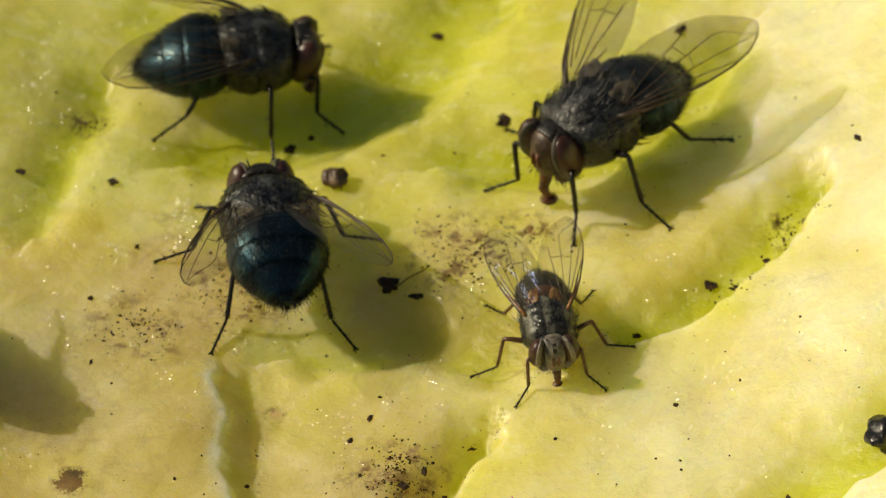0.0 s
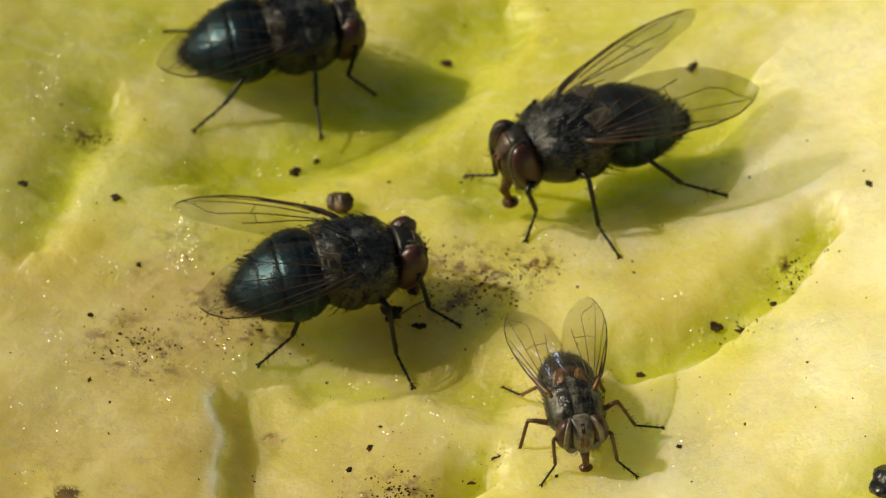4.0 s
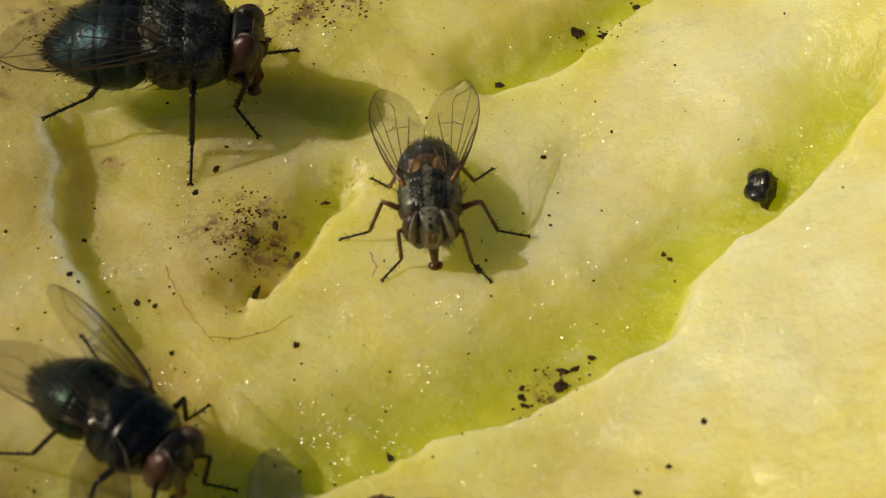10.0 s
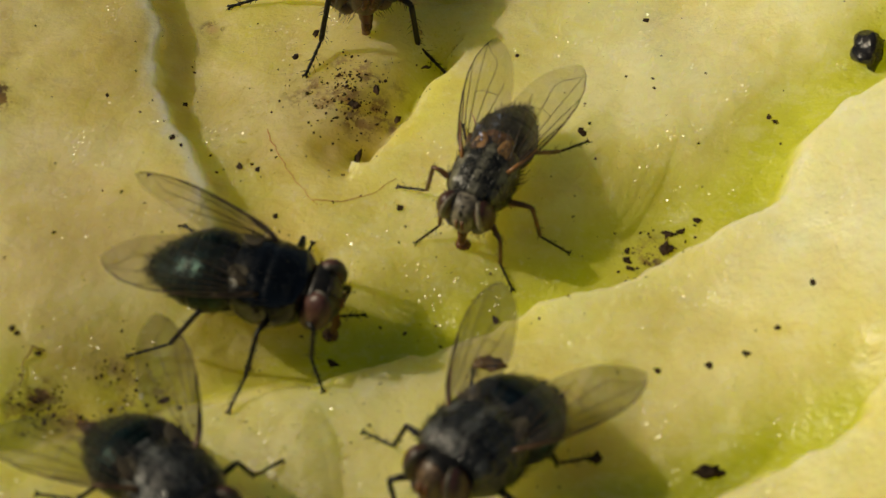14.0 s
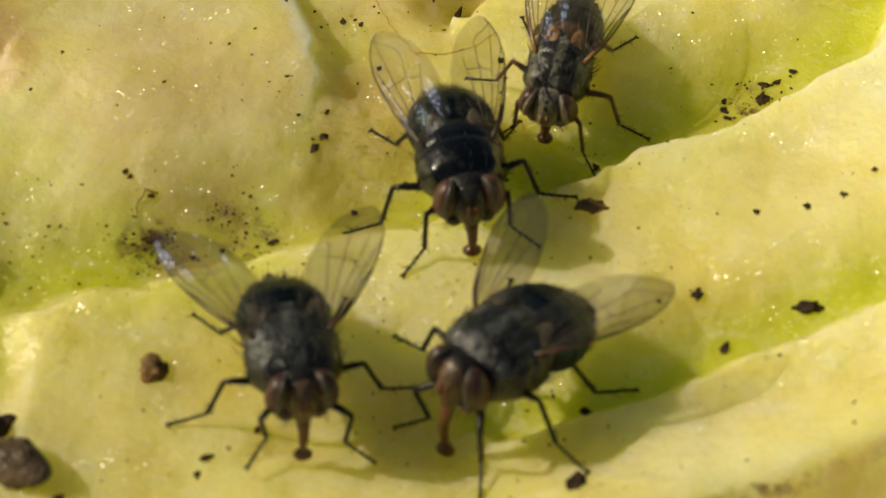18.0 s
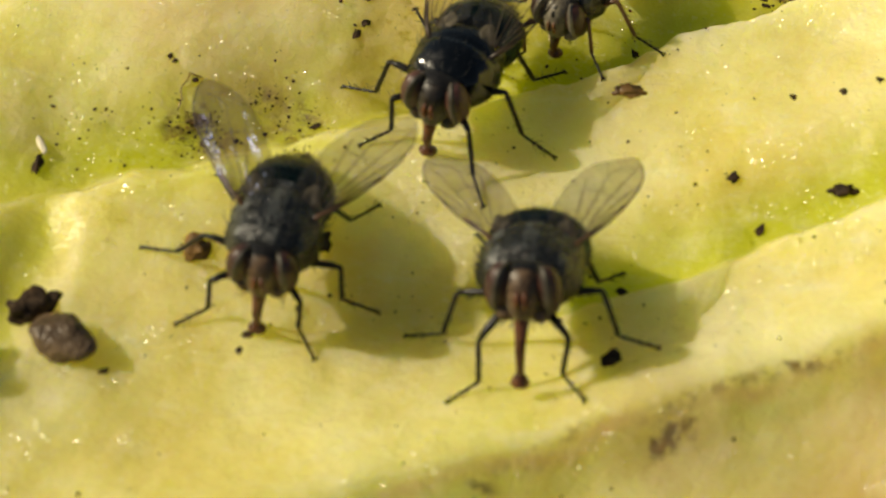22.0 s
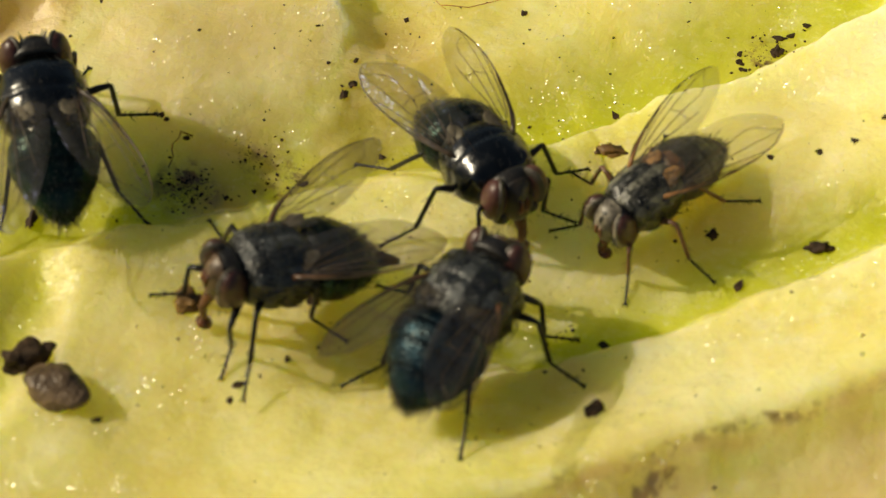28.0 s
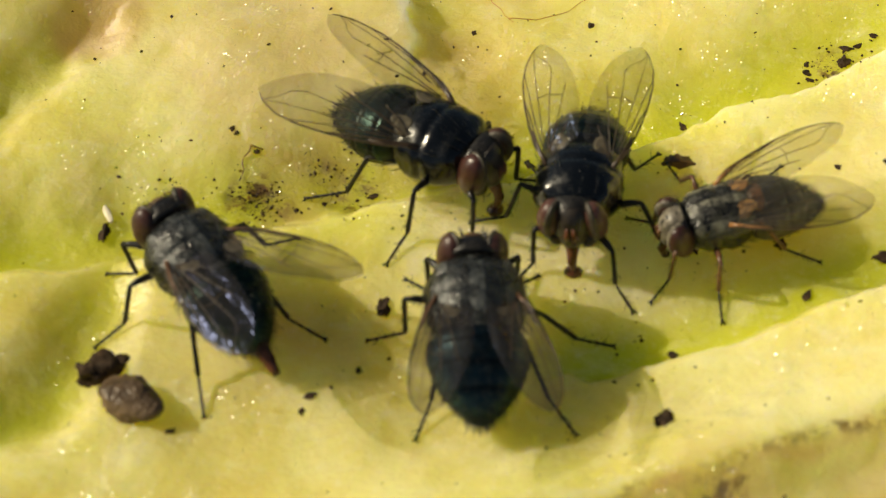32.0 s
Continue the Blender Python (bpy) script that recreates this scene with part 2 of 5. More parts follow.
    n.link(middle.outputs[0], tilt.inputs[0])
    n.link(n.bump(n.noise(500, 3, 0.5), 0.0012, 0.8), tilt.inputs[2])
    n.link(tilt.outputs[0], face.inputs[0])
    n.link(face.outputs[0], n.shader.inputs["Coat Normal"])
    return mat


def plain(name, low, high, scale, rough=(0.5, 0.7), bump=0.0, **values):
    n = Nodes(name)
    f = n.noise(scale, 5)
    color = n.ramp(f, ((0.3, low), (0.7, high)))
    r = n.ramp(f, ((0.3, (rough[0],) * 3), (0.7, (rough[1],) * 3)))
    normal = n.bump(n.noise(scale * 2.3, 3), bump, 0.7) if bump else None
    return n.finish(color, r, normal, **values)


def thorax_material(name, dark, light, stripes, metallic, rough, bands=900.0, coarse=0.00018, even=0.0, fine=0.00004):
    """Dark shining cuticle; a pale bloom of dust lies on the back in lengthwise stripes, broken by bare lines; its
    colour also holds the back's silvery sheen.
    """
    n = Nodes(name)
    place = n.coords()
    split = n.tree.nodes.new("ShaderNodeSeparateXYZ")
    n.link(place, split.inputs[0])
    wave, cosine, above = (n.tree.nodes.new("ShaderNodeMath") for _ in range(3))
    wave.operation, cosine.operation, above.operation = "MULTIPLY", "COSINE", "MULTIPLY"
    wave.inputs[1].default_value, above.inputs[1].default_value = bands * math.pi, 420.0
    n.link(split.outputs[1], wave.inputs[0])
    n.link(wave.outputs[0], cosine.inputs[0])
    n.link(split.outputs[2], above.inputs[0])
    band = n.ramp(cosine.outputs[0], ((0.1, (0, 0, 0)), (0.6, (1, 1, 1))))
    # paler towards the top: dust, with the sheen of the back painted in
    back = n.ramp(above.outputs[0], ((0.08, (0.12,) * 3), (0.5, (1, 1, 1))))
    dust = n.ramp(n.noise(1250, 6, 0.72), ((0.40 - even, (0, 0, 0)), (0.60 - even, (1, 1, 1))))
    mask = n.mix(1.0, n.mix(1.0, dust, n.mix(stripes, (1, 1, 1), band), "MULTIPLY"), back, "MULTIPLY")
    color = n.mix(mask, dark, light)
    r = n.ramp(mask, ((0.0, (rough,) * 3), (1.0, (min(1, rough + 0.22),) * 3)))
    normal = n.bump(n.noise(1300, 4, 0.6), coarse, 0.75, n.bump(n.noise(5200, 3), fine, 0.8))
    return n.finish(color, r, normal, Metallic=metallic, Specular_IOR_Level=0.55)


def wing_material(name, color, veil):
    n = Nodes(name)
    pleat = n.add("ShaderNodeMapping")
    pleat.inputs["Scale"].default_value = (0.35, 1.0, 1.0)
    n.link(n.coords(), pleat.inputs[0])
    n.finish(color, 0.24, n.bump(n.noise(1500, 3, 0.6, pleat.outputs[0]), 0.00028, 0.9), Specular_IOR_Level=0.9, Thin_Film_Thickness=300.0, Thin_Film_IOR=1.56)
    clear = n.add("ShaderNodeBsdfTransparent")
    clear.inputs[0].default_value = (0.965, 0.96, 0.935, 1)
    blend = n.add("ShaderNodeMixShader")
    n.link(n.ramp(n.noise(350, 3), ((0.3, (veil * 0.7,) * 3), (0.7, (veil * 1.3,) * 3))), blend.inputs[0])
    n.link(clear.outputs[0], blend.inputs[1])
    n.link(n.shader.outputs[0], blend.inputs[2])
    n.link(blend.outputs[0], n.tree.nodes["Material Output"].inputs[0])
    return n.mat


def belly_material(name, dark, sheen, metallic, rough, dust):
    """Shining segments, each with a dark fore edge and a paler dusted rear."""
    n = Nodes(name)
    band = n.tree.nodes.new("ShaderNodeAttribute")
    band.attribute_name = "band"
    patch = n.ramp(n.noise(420, 4, 0.65), ((0.36, (0.25,) * 3), (0.64, (1, 1, 1))))
    color = n.mix(n.mix(1.0, band.outputs["Color"], patch, "MULTIPLY"), dark, sheen)
    powder = n.mix(1.0, band.outputs["Color"], n.ramp(n.noise(2600, 5, 0.75), ((0.52, (0,) * 3), (0.68, (dust,) * 3))), "MULTIPLY")
    color = n.mix(powder, color, (0.16, 0.16, 0.13))
    r = n.ramp(patch, ((0.0, (rough + 0.12,) * 3), (1.0, (rough,) * 3)))
    return n.finish(color, r, n.bump(n.noise(5000, 3), 0.00005, 0.7, n.bump(n.noise(700, 3), 0.0001, 0.6)), Metallic=metallic, Specular_IOR_Level=0.5)


FLESH = flesh_material()
RIND = plain("melon_rind", (0.10, 0.16, 0.03), (0.30, 0.32, 0.09), 90, (0.4, 0.6), 0.0004)
SOIL = plain("bare_soil", (0.06, 0.045, 0.03), (0.20, 0.15, 0.09), 160, (0.8, 0.95), 0.002)
CRUMB = plain("soil_crumb", (0.014, 0.009, 0.005), (0.075, 0.043, 0.022), 1400, (0.65, 0.9), 0.0002, Specular_IOR_Level=0.25)
WET_CRUMB = plain("wet_black_crumb", (0.006, 0.006, 0.006), (0.025, 0.02, 0.016), 1500, (0.12, 0.35), 0.0001)
NUTLET = plain("brown_seed_coat", (0.016, 0.008, 0.004), (0.21, 0.135, 0.072), 480, (0.35, 0.65), 0.0005)
LEAF = plain("dead_leaf", (0.03, 0.014, 0.006), (0.32, 0.17, 0.04), 700, (0.4, 0.7), 0.0001)
FIBRE = plain("orange_fibre", (0.45, 0.16, 0.04), (0.62, 0.30, 0.10), 900)
PINK = plain("pink_fibre", (0.45, 0.12, 0.22), (0.55, 0.20, 0.30), 900)
PETAL = plain("pale_petal", (0.70, 0.62, 0.42), (0.85, 0.78, 0.58), 900)
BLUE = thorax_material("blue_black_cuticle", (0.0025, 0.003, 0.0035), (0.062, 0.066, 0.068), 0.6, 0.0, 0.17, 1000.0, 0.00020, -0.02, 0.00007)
BLUE_BELLY = belly_material("steel_blue_cuticle", (0.003, 0.006, 0.009), (0.020, 0.056, 0.080), 0.8, 0.28, 0.35)
BLACK = thorax_material("glossy_black_cuticle", (0.0015, 0.0022, 0.0026), (0.003, 0.004, 0.005), 0.0, 0.0, 0.12, coarse=0.00002, fine=0.00001)
GREEN_BELLY = belly_material("black_green_cuticle", (0.002, 0.0035, 0.0035), (0.008, 0.040, 0.036), 0.7, 0.2, 0.25)
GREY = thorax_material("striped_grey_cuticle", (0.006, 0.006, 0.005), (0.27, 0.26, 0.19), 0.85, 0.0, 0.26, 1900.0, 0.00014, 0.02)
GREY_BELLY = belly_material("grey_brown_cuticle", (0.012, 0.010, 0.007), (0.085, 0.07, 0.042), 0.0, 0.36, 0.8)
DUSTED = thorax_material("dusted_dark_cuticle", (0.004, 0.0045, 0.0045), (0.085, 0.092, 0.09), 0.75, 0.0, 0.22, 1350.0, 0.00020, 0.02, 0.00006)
EYE = plain("red_brown_eye", (0.035, 0.012, 0.009), (0.07, 0.026, 0.02), 4200, (0.34, 0.45), 0.00002)
EYE_PALE = plain("pale_red_eye", (0.055, 0.020, 0.016), (0.105, 0.043, 0.034), 4200, (0.34, 0.45), 0.00002)
EYE_DARK = plain("dark_brown_eye", (0.035, 0.011, 0.008), (0.065, 0.022, 0.015), 4200, (0.28, 0.4), 0.00002)
HEAD = plain("black_head_cuticle", (0.004, 0.0035, 0.003), (0.02, 0.017, 0.014), 1500, (0.3, 0.55), 0.00004)
FACE = plain("silvery_face", (0.06, 0.05, 0.04), (0.34, 0.30, 0.22), 1600, (0.35, 0.6), 0.00003)
FACE_BLACK = plain("black_face", (0.006, 0.005, 0.0045), (0.04, 0.03, 0.022), 1300, (0.25, 0.5), 0.00004)
FACE_BROWN = plain("dark_brown_face", (0.018, 0.012, 0.009), (0.16, 0.095, 0.05), 1300, (0.3, 0.55), 0.00004)
TRUNK = plain("red_brown_trunk", (0.035, 0.012, 0.006), (0.16, 0.05, 0.02), 1500, (0.22, 0.4), 0.00006)
LEG = plain("black_leg", (0.003, 0.003, 0.003), (0.010, 0.008, 0.007), 1800, (0.28, 0.45), 0.00003, Specular_IOR_Level=0.35)
LEG_BROWN = plain("brown_leg", (0.05, 0.022, 0.01), (0.20, 0.09, 0.04), 1500, (0.3, 0.5), 0.00003)
BRISTLE = plain("black_bristle", (0.006, 0.006, 0.006), (0.016, 0.014, 0.012), 2000, (0.3, 0.5))
WING = wing_material("clear_wing", (0.10, 0.095, 0.082), 0.11)
WING_DARK = wing_material("smoky_wing", (0.05, 0.047, 0.042), 0.20)
VEIN = plain("wing_vein", (0.03, 0.02, 0.012), (0.09, 0.055, 0.03), 1500, (0.35, 0.5))
LOBE = plain("smoky_wing_lobe", (0.10, 0.085, 0.06), (0.24, 0.20, 0.14), 1500, (0.35, 0.6))
LOBE_AMBER = plain("amber_wing_lobe", (0.30, 0.13, 0.04), (0.55, 0.32, 0.12), 1500, (0.35, 0.6))
SCUTELLUM = plain("tawny_scutellum", (0.03, 0.02, 0.01), (0.32, 0.14, 0.06), 1300, (0.35, 0.55), 0.00004)
RIM_DUST = plain("dusted_eye_rim", (0.02, 0.016, 0.012), (0.09, 0.075, 0.055), 1800, (0.4, 0.6))
VEIN_BASE = plain("amber_wing_root", (0.22, 0.09, 0.025), (0.46, 0.22, 0.07), 1500, (0.3, 0.5))
DROP = Nodes("juice_drop").finish((0.95, 0.93, 0.75), 0.1, Transmission_Weight=1.0, IOR=1.34)


# ---- mesh tools ----
def mesh_of(name, bm, material, smooth=True):
    me = bpy.data.meshes.new(name)
    bm.to_mesh(me)
    bm.free()
    me.materials.append(material)
    if smooth:
        me.polygons.foreach_set("use_smooth", [True] * len(me.polygons))
    return me


def part(name, bm, material, parent, label="", m=None, smooth=True):
    ob = new(name, mesh_of(name, bm, material, smooth))
    ob.parent = parent
    if m is not None:
        ob.matrix_basis = m
    return tagged(ob, label)


def ring_skin(bm, rings, closed=True):
    """Skin between rings of points; the ends are capped."""
    made = [[bm.verts.new(p) for p in ring] for ring in rings]
    for a, b in zip(made, made[1:]):
        for i in range(len(a)):
            j = (i + 1) % len(a)
            bm.faces.new((a[i], a[j], b[j], b[i]))
    if closed:
        bm.faces.new(made[0][::-1])
        bm.faces.new(made[-1])
    return made


def tube(bm, points, radii, n=7):
    points = [Vector(p) for p in points]
    rings = []
    for i, p in enumerate(points):
        d = (points[min(i + 1, len(points) - 1)] - points[max(i - 1, 0)]).normalized()
        u = d.orthogonal().normalized() if abs(d.z) > 0.98 else d.cross(Vector((0, 0, 1))).normalized()
        v = d.cross(u)
        rings.append([p + radii[i] * (math.cos(2 * math.pi * k / n) * u + math.sin(2 * math.pi * k / n) * v) for k in range(n)])
    ring_skin(bm, rings)


def spike(bm, root, way, length, thick, bend=0.25):
    """A bristle: a bent three-sided thorn."""
    root, way = Vector(root), Vector(way).normalized()
    side = way.orthogonal().normalized()
    back = way.cross(side)
    mid = root + way * length * 0.55
    tip = root + (way + Vector((-bend, 0, 0.06))).normalized() * length
    a = [bm.verts.new(root + thick * (math.cos(k * 2.094) * side + math.sin(k * 2.094) * back)) for k in range(3)]
    b = [bm.verts.new(mid + 0.6 * thick * (math.cos(k * 2.094) * side + math.sin(k * 2.094) * back)) for k in range(3)]
    c = bm.verts.new(tip)
    for k in range(3):
        j = (k + 1) % 3
        bm.faces.new((a[k], a[j], b[j], b[k]))
        bm.faces.new((b[k], b[j], c))


def lump(bm, size, seed, rough=0.35, steps=2):
    """A broken, uneven crumb about the origin."""
    made = bmesh.ops.create_icosphere(bm, subdivisions=steps, radius=1.0)["verts"]
    for v in made:
        p = v.co.copy()
        k = 1 + rough * noise.noise(p * 1.3 + Vector((seed * 7.3, seed, 0))) + rough * 0.6 * noise.noise(p * 3.1 + Vector((0, seed * 3.7, seed)))
        v.co = Vector((p.x * size[0], p.y * size[1], p.z * size[2])) * k
    return made


# ---- the melon ----
HEIGHTS = []


def melon():
    step, x0, x1, y0, y1 = 0.2, -37.0, 37.0, -56.0, 48.0
    xs, ys = np.arange(x0, x1 + step / 2, step), np.arange(y0, y1 + step / 2, step)
    gx, gy = np.meshgrid(xs, ys)
    z = relief(gx, gy)
    HEIGHTS.append((x0, y0, step, z.tolist()))
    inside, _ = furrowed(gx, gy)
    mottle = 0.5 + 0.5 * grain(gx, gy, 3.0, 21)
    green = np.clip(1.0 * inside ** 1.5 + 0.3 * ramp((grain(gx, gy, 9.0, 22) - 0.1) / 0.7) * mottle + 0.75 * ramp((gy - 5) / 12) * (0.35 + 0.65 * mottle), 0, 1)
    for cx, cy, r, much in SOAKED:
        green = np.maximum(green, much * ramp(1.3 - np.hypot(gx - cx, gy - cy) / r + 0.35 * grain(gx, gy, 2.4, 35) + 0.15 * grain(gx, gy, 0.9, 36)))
    stain = np.zeros(gx.shape)
    for cx, cy, r, much in STAINS:
        d = np.hypot(gx - cx, gy - cy) / r
        stain = np.maximum(stain, min(1, 1.35 * much) * ramp(1.25 - d) * np.clip(0.45 + 0.9 * grain(gx + 0.6 * gy, gy - 0.3 * gx, 0.9, 23) + 0.7 * grain(gx, gy, 0.42, 24), 0, 1))
    for cx, cy, r, much in SPOTS:
        stain = np.maximum(stain, 1.5 * much * ramp(1.5 - 1.2 * np.hypot(gx - cx, gy - cy) / r))
    s = beside(gx, gy, RIM)
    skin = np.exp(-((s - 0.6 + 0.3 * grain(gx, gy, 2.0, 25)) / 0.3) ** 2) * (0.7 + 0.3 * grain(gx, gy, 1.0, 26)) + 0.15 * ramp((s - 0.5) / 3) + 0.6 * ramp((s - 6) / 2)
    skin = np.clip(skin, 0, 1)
    edge_line = np.exp(-((s - 0.45 + 0.25 * grain(gx, gy, 2.6, 27)) / 0.24) ** 2) * np.clip(0.75 + 0.6 * grain(gx, gy, 1.3, 28), 0, 1) * ramp((gx + 4) / 6)
    stain = np.maximum(stain, 0.6 * edge_line)
    rows_, cols = gx.shape
    verts = np.stack([gx, gy, z], -1).reshape(-1, 3) * MM
    idx = np.arange(rows_ * cols).reshape(rows_, cols)
    faces = np.stack([idx[:-1, :-1], idx[:-1, 1:], idx[1:, 1:], idx[1:, :-1]], -1).reshape(-1, 4)
    me = bpy.data.meshes.new("melon_flesh")
    me.from_pydata(verts.tolist(), [], faces.tolist())
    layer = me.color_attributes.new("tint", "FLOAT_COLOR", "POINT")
    white = np.zeros(gx.shape)
    for cx, cy, r, much in PALE:
        white = np.maximum(white, much * ramp(1.35 - np.hypot(gx - cx, gy - cy) / r + 0.3 * grain(gx, gy, 2.2, 31) + 0.15 * grain(gx, gy, 0.8, 32)))
    tear = beside(gx + 0.3 * grain(gx, gy, 1.2, 9) + 0.12 * grain(gx, gy, 0.5, 10), gy + 0.2 * grain(gx, gy, 1.1, 11), TORN)
    white = np.maximum(white, np.exp(-((tear - 0.3) / 0.4) ** 2) * ramp((0.5 - gy) / 3) * ramp((gy + 19.5) / 4))
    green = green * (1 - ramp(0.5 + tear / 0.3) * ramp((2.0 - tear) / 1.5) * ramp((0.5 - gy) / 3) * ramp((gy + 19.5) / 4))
    # dried patches, and broad shaded areas darkened through the same tan colour
    for cx, cy, r, much in TAN_AND_SHADE:
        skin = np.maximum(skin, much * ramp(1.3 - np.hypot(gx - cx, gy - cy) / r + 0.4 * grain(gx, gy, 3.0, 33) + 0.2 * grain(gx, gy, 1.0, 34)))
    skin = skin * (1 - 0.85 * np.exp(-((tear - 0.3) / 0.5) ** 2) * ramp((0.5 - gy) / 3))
    white = white * (1 - np.clip(1.3 * inside, 0, 1))
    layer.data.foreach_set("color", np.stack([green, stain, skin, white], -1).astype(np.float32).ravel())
    me.polygons.foreach_set("use_smooth", [True] * len(me.polygons))
    me.materials.append(FLESH)
    ob = tagged(new("melon", me), "cut melon flesh, pale yellow-green, furrowed, wet and specked with soil", "fruit", kind="structure")
    # the rind under it: rings that draw in towards the bottom
    bm = bmesh.new()
    edge = [(x, y0) for x in xs[::5]] + [(x1, y) for y in ys[::5]] + [(x, y1) for x in xs[::-5]] + [(x0, y) for y in ys[::-5]]
    rings = []
    for k in range(9):
        a = k / 8 * math.pi / 2
        ring = []
        for x, y in edge:
            top = float(relief(x, y)) - 0.02 if k == 0 else 0.0
            ring.append((x * (0.35 + 0.65 * math.cos(a)) * MM, (y + 4) * (0.35 + 0.65 * math.cos(a)) * MM - 4 * MM, (top - 24 * math.sin(a) - (0.5 if k else 0)) * MM))
        rings.append(ring)
    ring_skin(bm, rings, closed=False)
    bm.faces.new(bm.verts[:][-len(edge):])
    part("rind", bm, RIND, ob, "green outer rind of the melon")
    bm = bmesh.new()
    bmesh.ops.create_grid(bm, x_segments=90, y_segments=90, size=6.0)
    for v in bm.verts:
        v.co.z = 0.02 * noise.noise(v.co * 1.5) * min(1, max(0, v.co.length - 0.3))
    ground_ob = new("ground", mesh_of("ground", bm, SOIL))
    ground_ob.location.z = -24.6 * MM
    tagged(ground_ob, "bare brown soil under the melon", "soil", kind="structure")
    return ob


# place, reach and strength of brown smears; of round soft spots
STAINS = ((1.5, 7.9, 3.4, 1.0), (4.6, 9.4, 2.0, 0.7), (-15.3, 0.9, 3.0, 0.8), (-10.9, 4.6, 3.4, 0.7), (-13.9, 7.3, 4.0, 0.22), (-20.6, 17.5, 1.8, 0.5),
          (18.9, 9.2, 1.6, 0.5), (-1.2, -8, 3.2, 0.85), (-13.6, -26.3, 1.6, 0.75), (-9.4, -25.2, 1.8, 0.4), (-10.8, -24.3, 1.0, 0.4), (12.4, -17.3, 1.3, 0.45), (-15.8, -6.9, 6.0, 0.12))
# soaked, translucent zones; pale opaque ones; dried, tanned ones, along with shade painted as tan
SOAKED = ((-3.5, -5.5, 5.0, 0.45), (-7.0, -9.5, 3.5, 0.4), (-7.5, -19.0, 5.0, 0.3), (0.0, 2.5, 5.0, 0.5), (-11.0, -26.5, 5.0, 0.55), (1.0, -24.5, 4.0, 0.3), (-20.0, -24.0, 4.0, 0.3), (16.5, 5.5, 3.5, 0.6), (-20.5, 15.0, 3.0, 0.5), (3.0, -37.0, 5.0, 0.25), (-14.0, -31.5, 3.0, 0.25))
PALE = ((16.0, -29.0, 6.0, 0.35), (3.0, -27.0, 5.0, 0.25), (-12.5, -19.5, 5.5, 0.5), (-15.0, -14.0, 4.0, 0.6), (24.0, 10.0, 8.0, 0.8), (20.0, -15.0, 9.0, 0.8), (13.0, -7.0, 6.0, 0.6), (20.0, 0.0, 6.0, 0.7), (-5.0, -9.5, 3.0, 0.5), (22.0, 24.0, 8.0, 0.8), (19.0, 15.0, 6.0, 0.8), (-10.0, -4.0, 2.0, 0.4), (6.5, -12.0, 4.0, 0.35), (-14.0, 22.0, 5.0, 0.35), (-4.0, -29.0, 4.0, 0.35), (8.0, -38.0, 6.0, 0.3), (9.0, 12.0, 3.0, 0.4))
# shade painted in tan: (-4, -7), (-8, -19), (0, 2) and (-14, -20)
TAN_AND_SHADE = ((-7.8, -3.5, 0.45, 1.0), (-4.0, -7.0, 6.5, 0.5), (-8.0, -19.0, 6.0, 0.45), (0.0, 2.0, 5.0, 0.35), (-14.0, -20.0, 8.0, 0.5), (-16.0, -33.0, 5.0, 0.2), (-12.5, -12.0, 6.0, 0.3), (-17.0, -4.0, 8.0, 0.46), (-13.5, 4.5, 4.5, 0.55), (-19.0, -11.0, 4.0, 0.35), (1.5, 8.5, 3.0, 0.35), (-1.5, -8.0, 2.5, 0.3), (-21.5, -16.5, 2.6, 0.9), (-20.0, 2.0, 6.0, 0.3), (14.5, -44.0, 5.0, 0.6), (6.5, -42.5, 3.0, 0.4), (13.0, -20.0, 5.0, 0.15), (-17.0, -19.0, 6.0, 0.3), (-9.0, -22.0, 4.0, 0.25))
SPOTS = ((-17.1, -10.1, 0.9, 0.85), (-7.8, -3.5, 0.6, 0.5), (5.8, -42.4, 0.4, 0.55), (6.4, -42.1, 0.45, 0.7), (7.0, -41.8, 0.35, 0.6), (-1, -44.7, 0.7, 0.3))
melon()


# ---- flies ----
def oval_rings(stations, n=22, power=2.3):
    """Rings across x: stations of x, half width, half height, middle height."""
    rings = []
    for x, ry, rz, zc in stations:
        ring = []
        for k in range(n):
            a = 2 * math.pi * k / n
            c, s = math.cos(a), math.sin(a)
            ring.append((x, ry * math.copysign(abs(c) ** (2 / power), c), zc + rz * math.copysign(abs(s) ** (2 / power), s)))
        rings.append(ring)
    return rings


def smooth_stations(keys, steps):
    """More stations between the given ones, on smooth curves."""
    keys = np.array(keys, float)
    t = np.linspace(0, len(keys) - 1, steps)
    out = []
    for v in t:
        i = min(int(v), len(keys) - 2)
        f = v - i
        p0, p1, p2, p3 = keys[max(i - 1, 0)], keys[i], keys[i + 1], keys[min(i + 2, len(keys) - 1)]
        out.append(0.5 * (2 * p1 + (p2 - p0) * f + (2 * p0 - 5 * p1 + 4 * p2 - p3) * f * f + (3 * p1 - p0 - 3 * p2 + p3) * f ** 3))
    return [(x, max(a, 0.003), max(b, 0.003), c) for x, a, b, c in out]


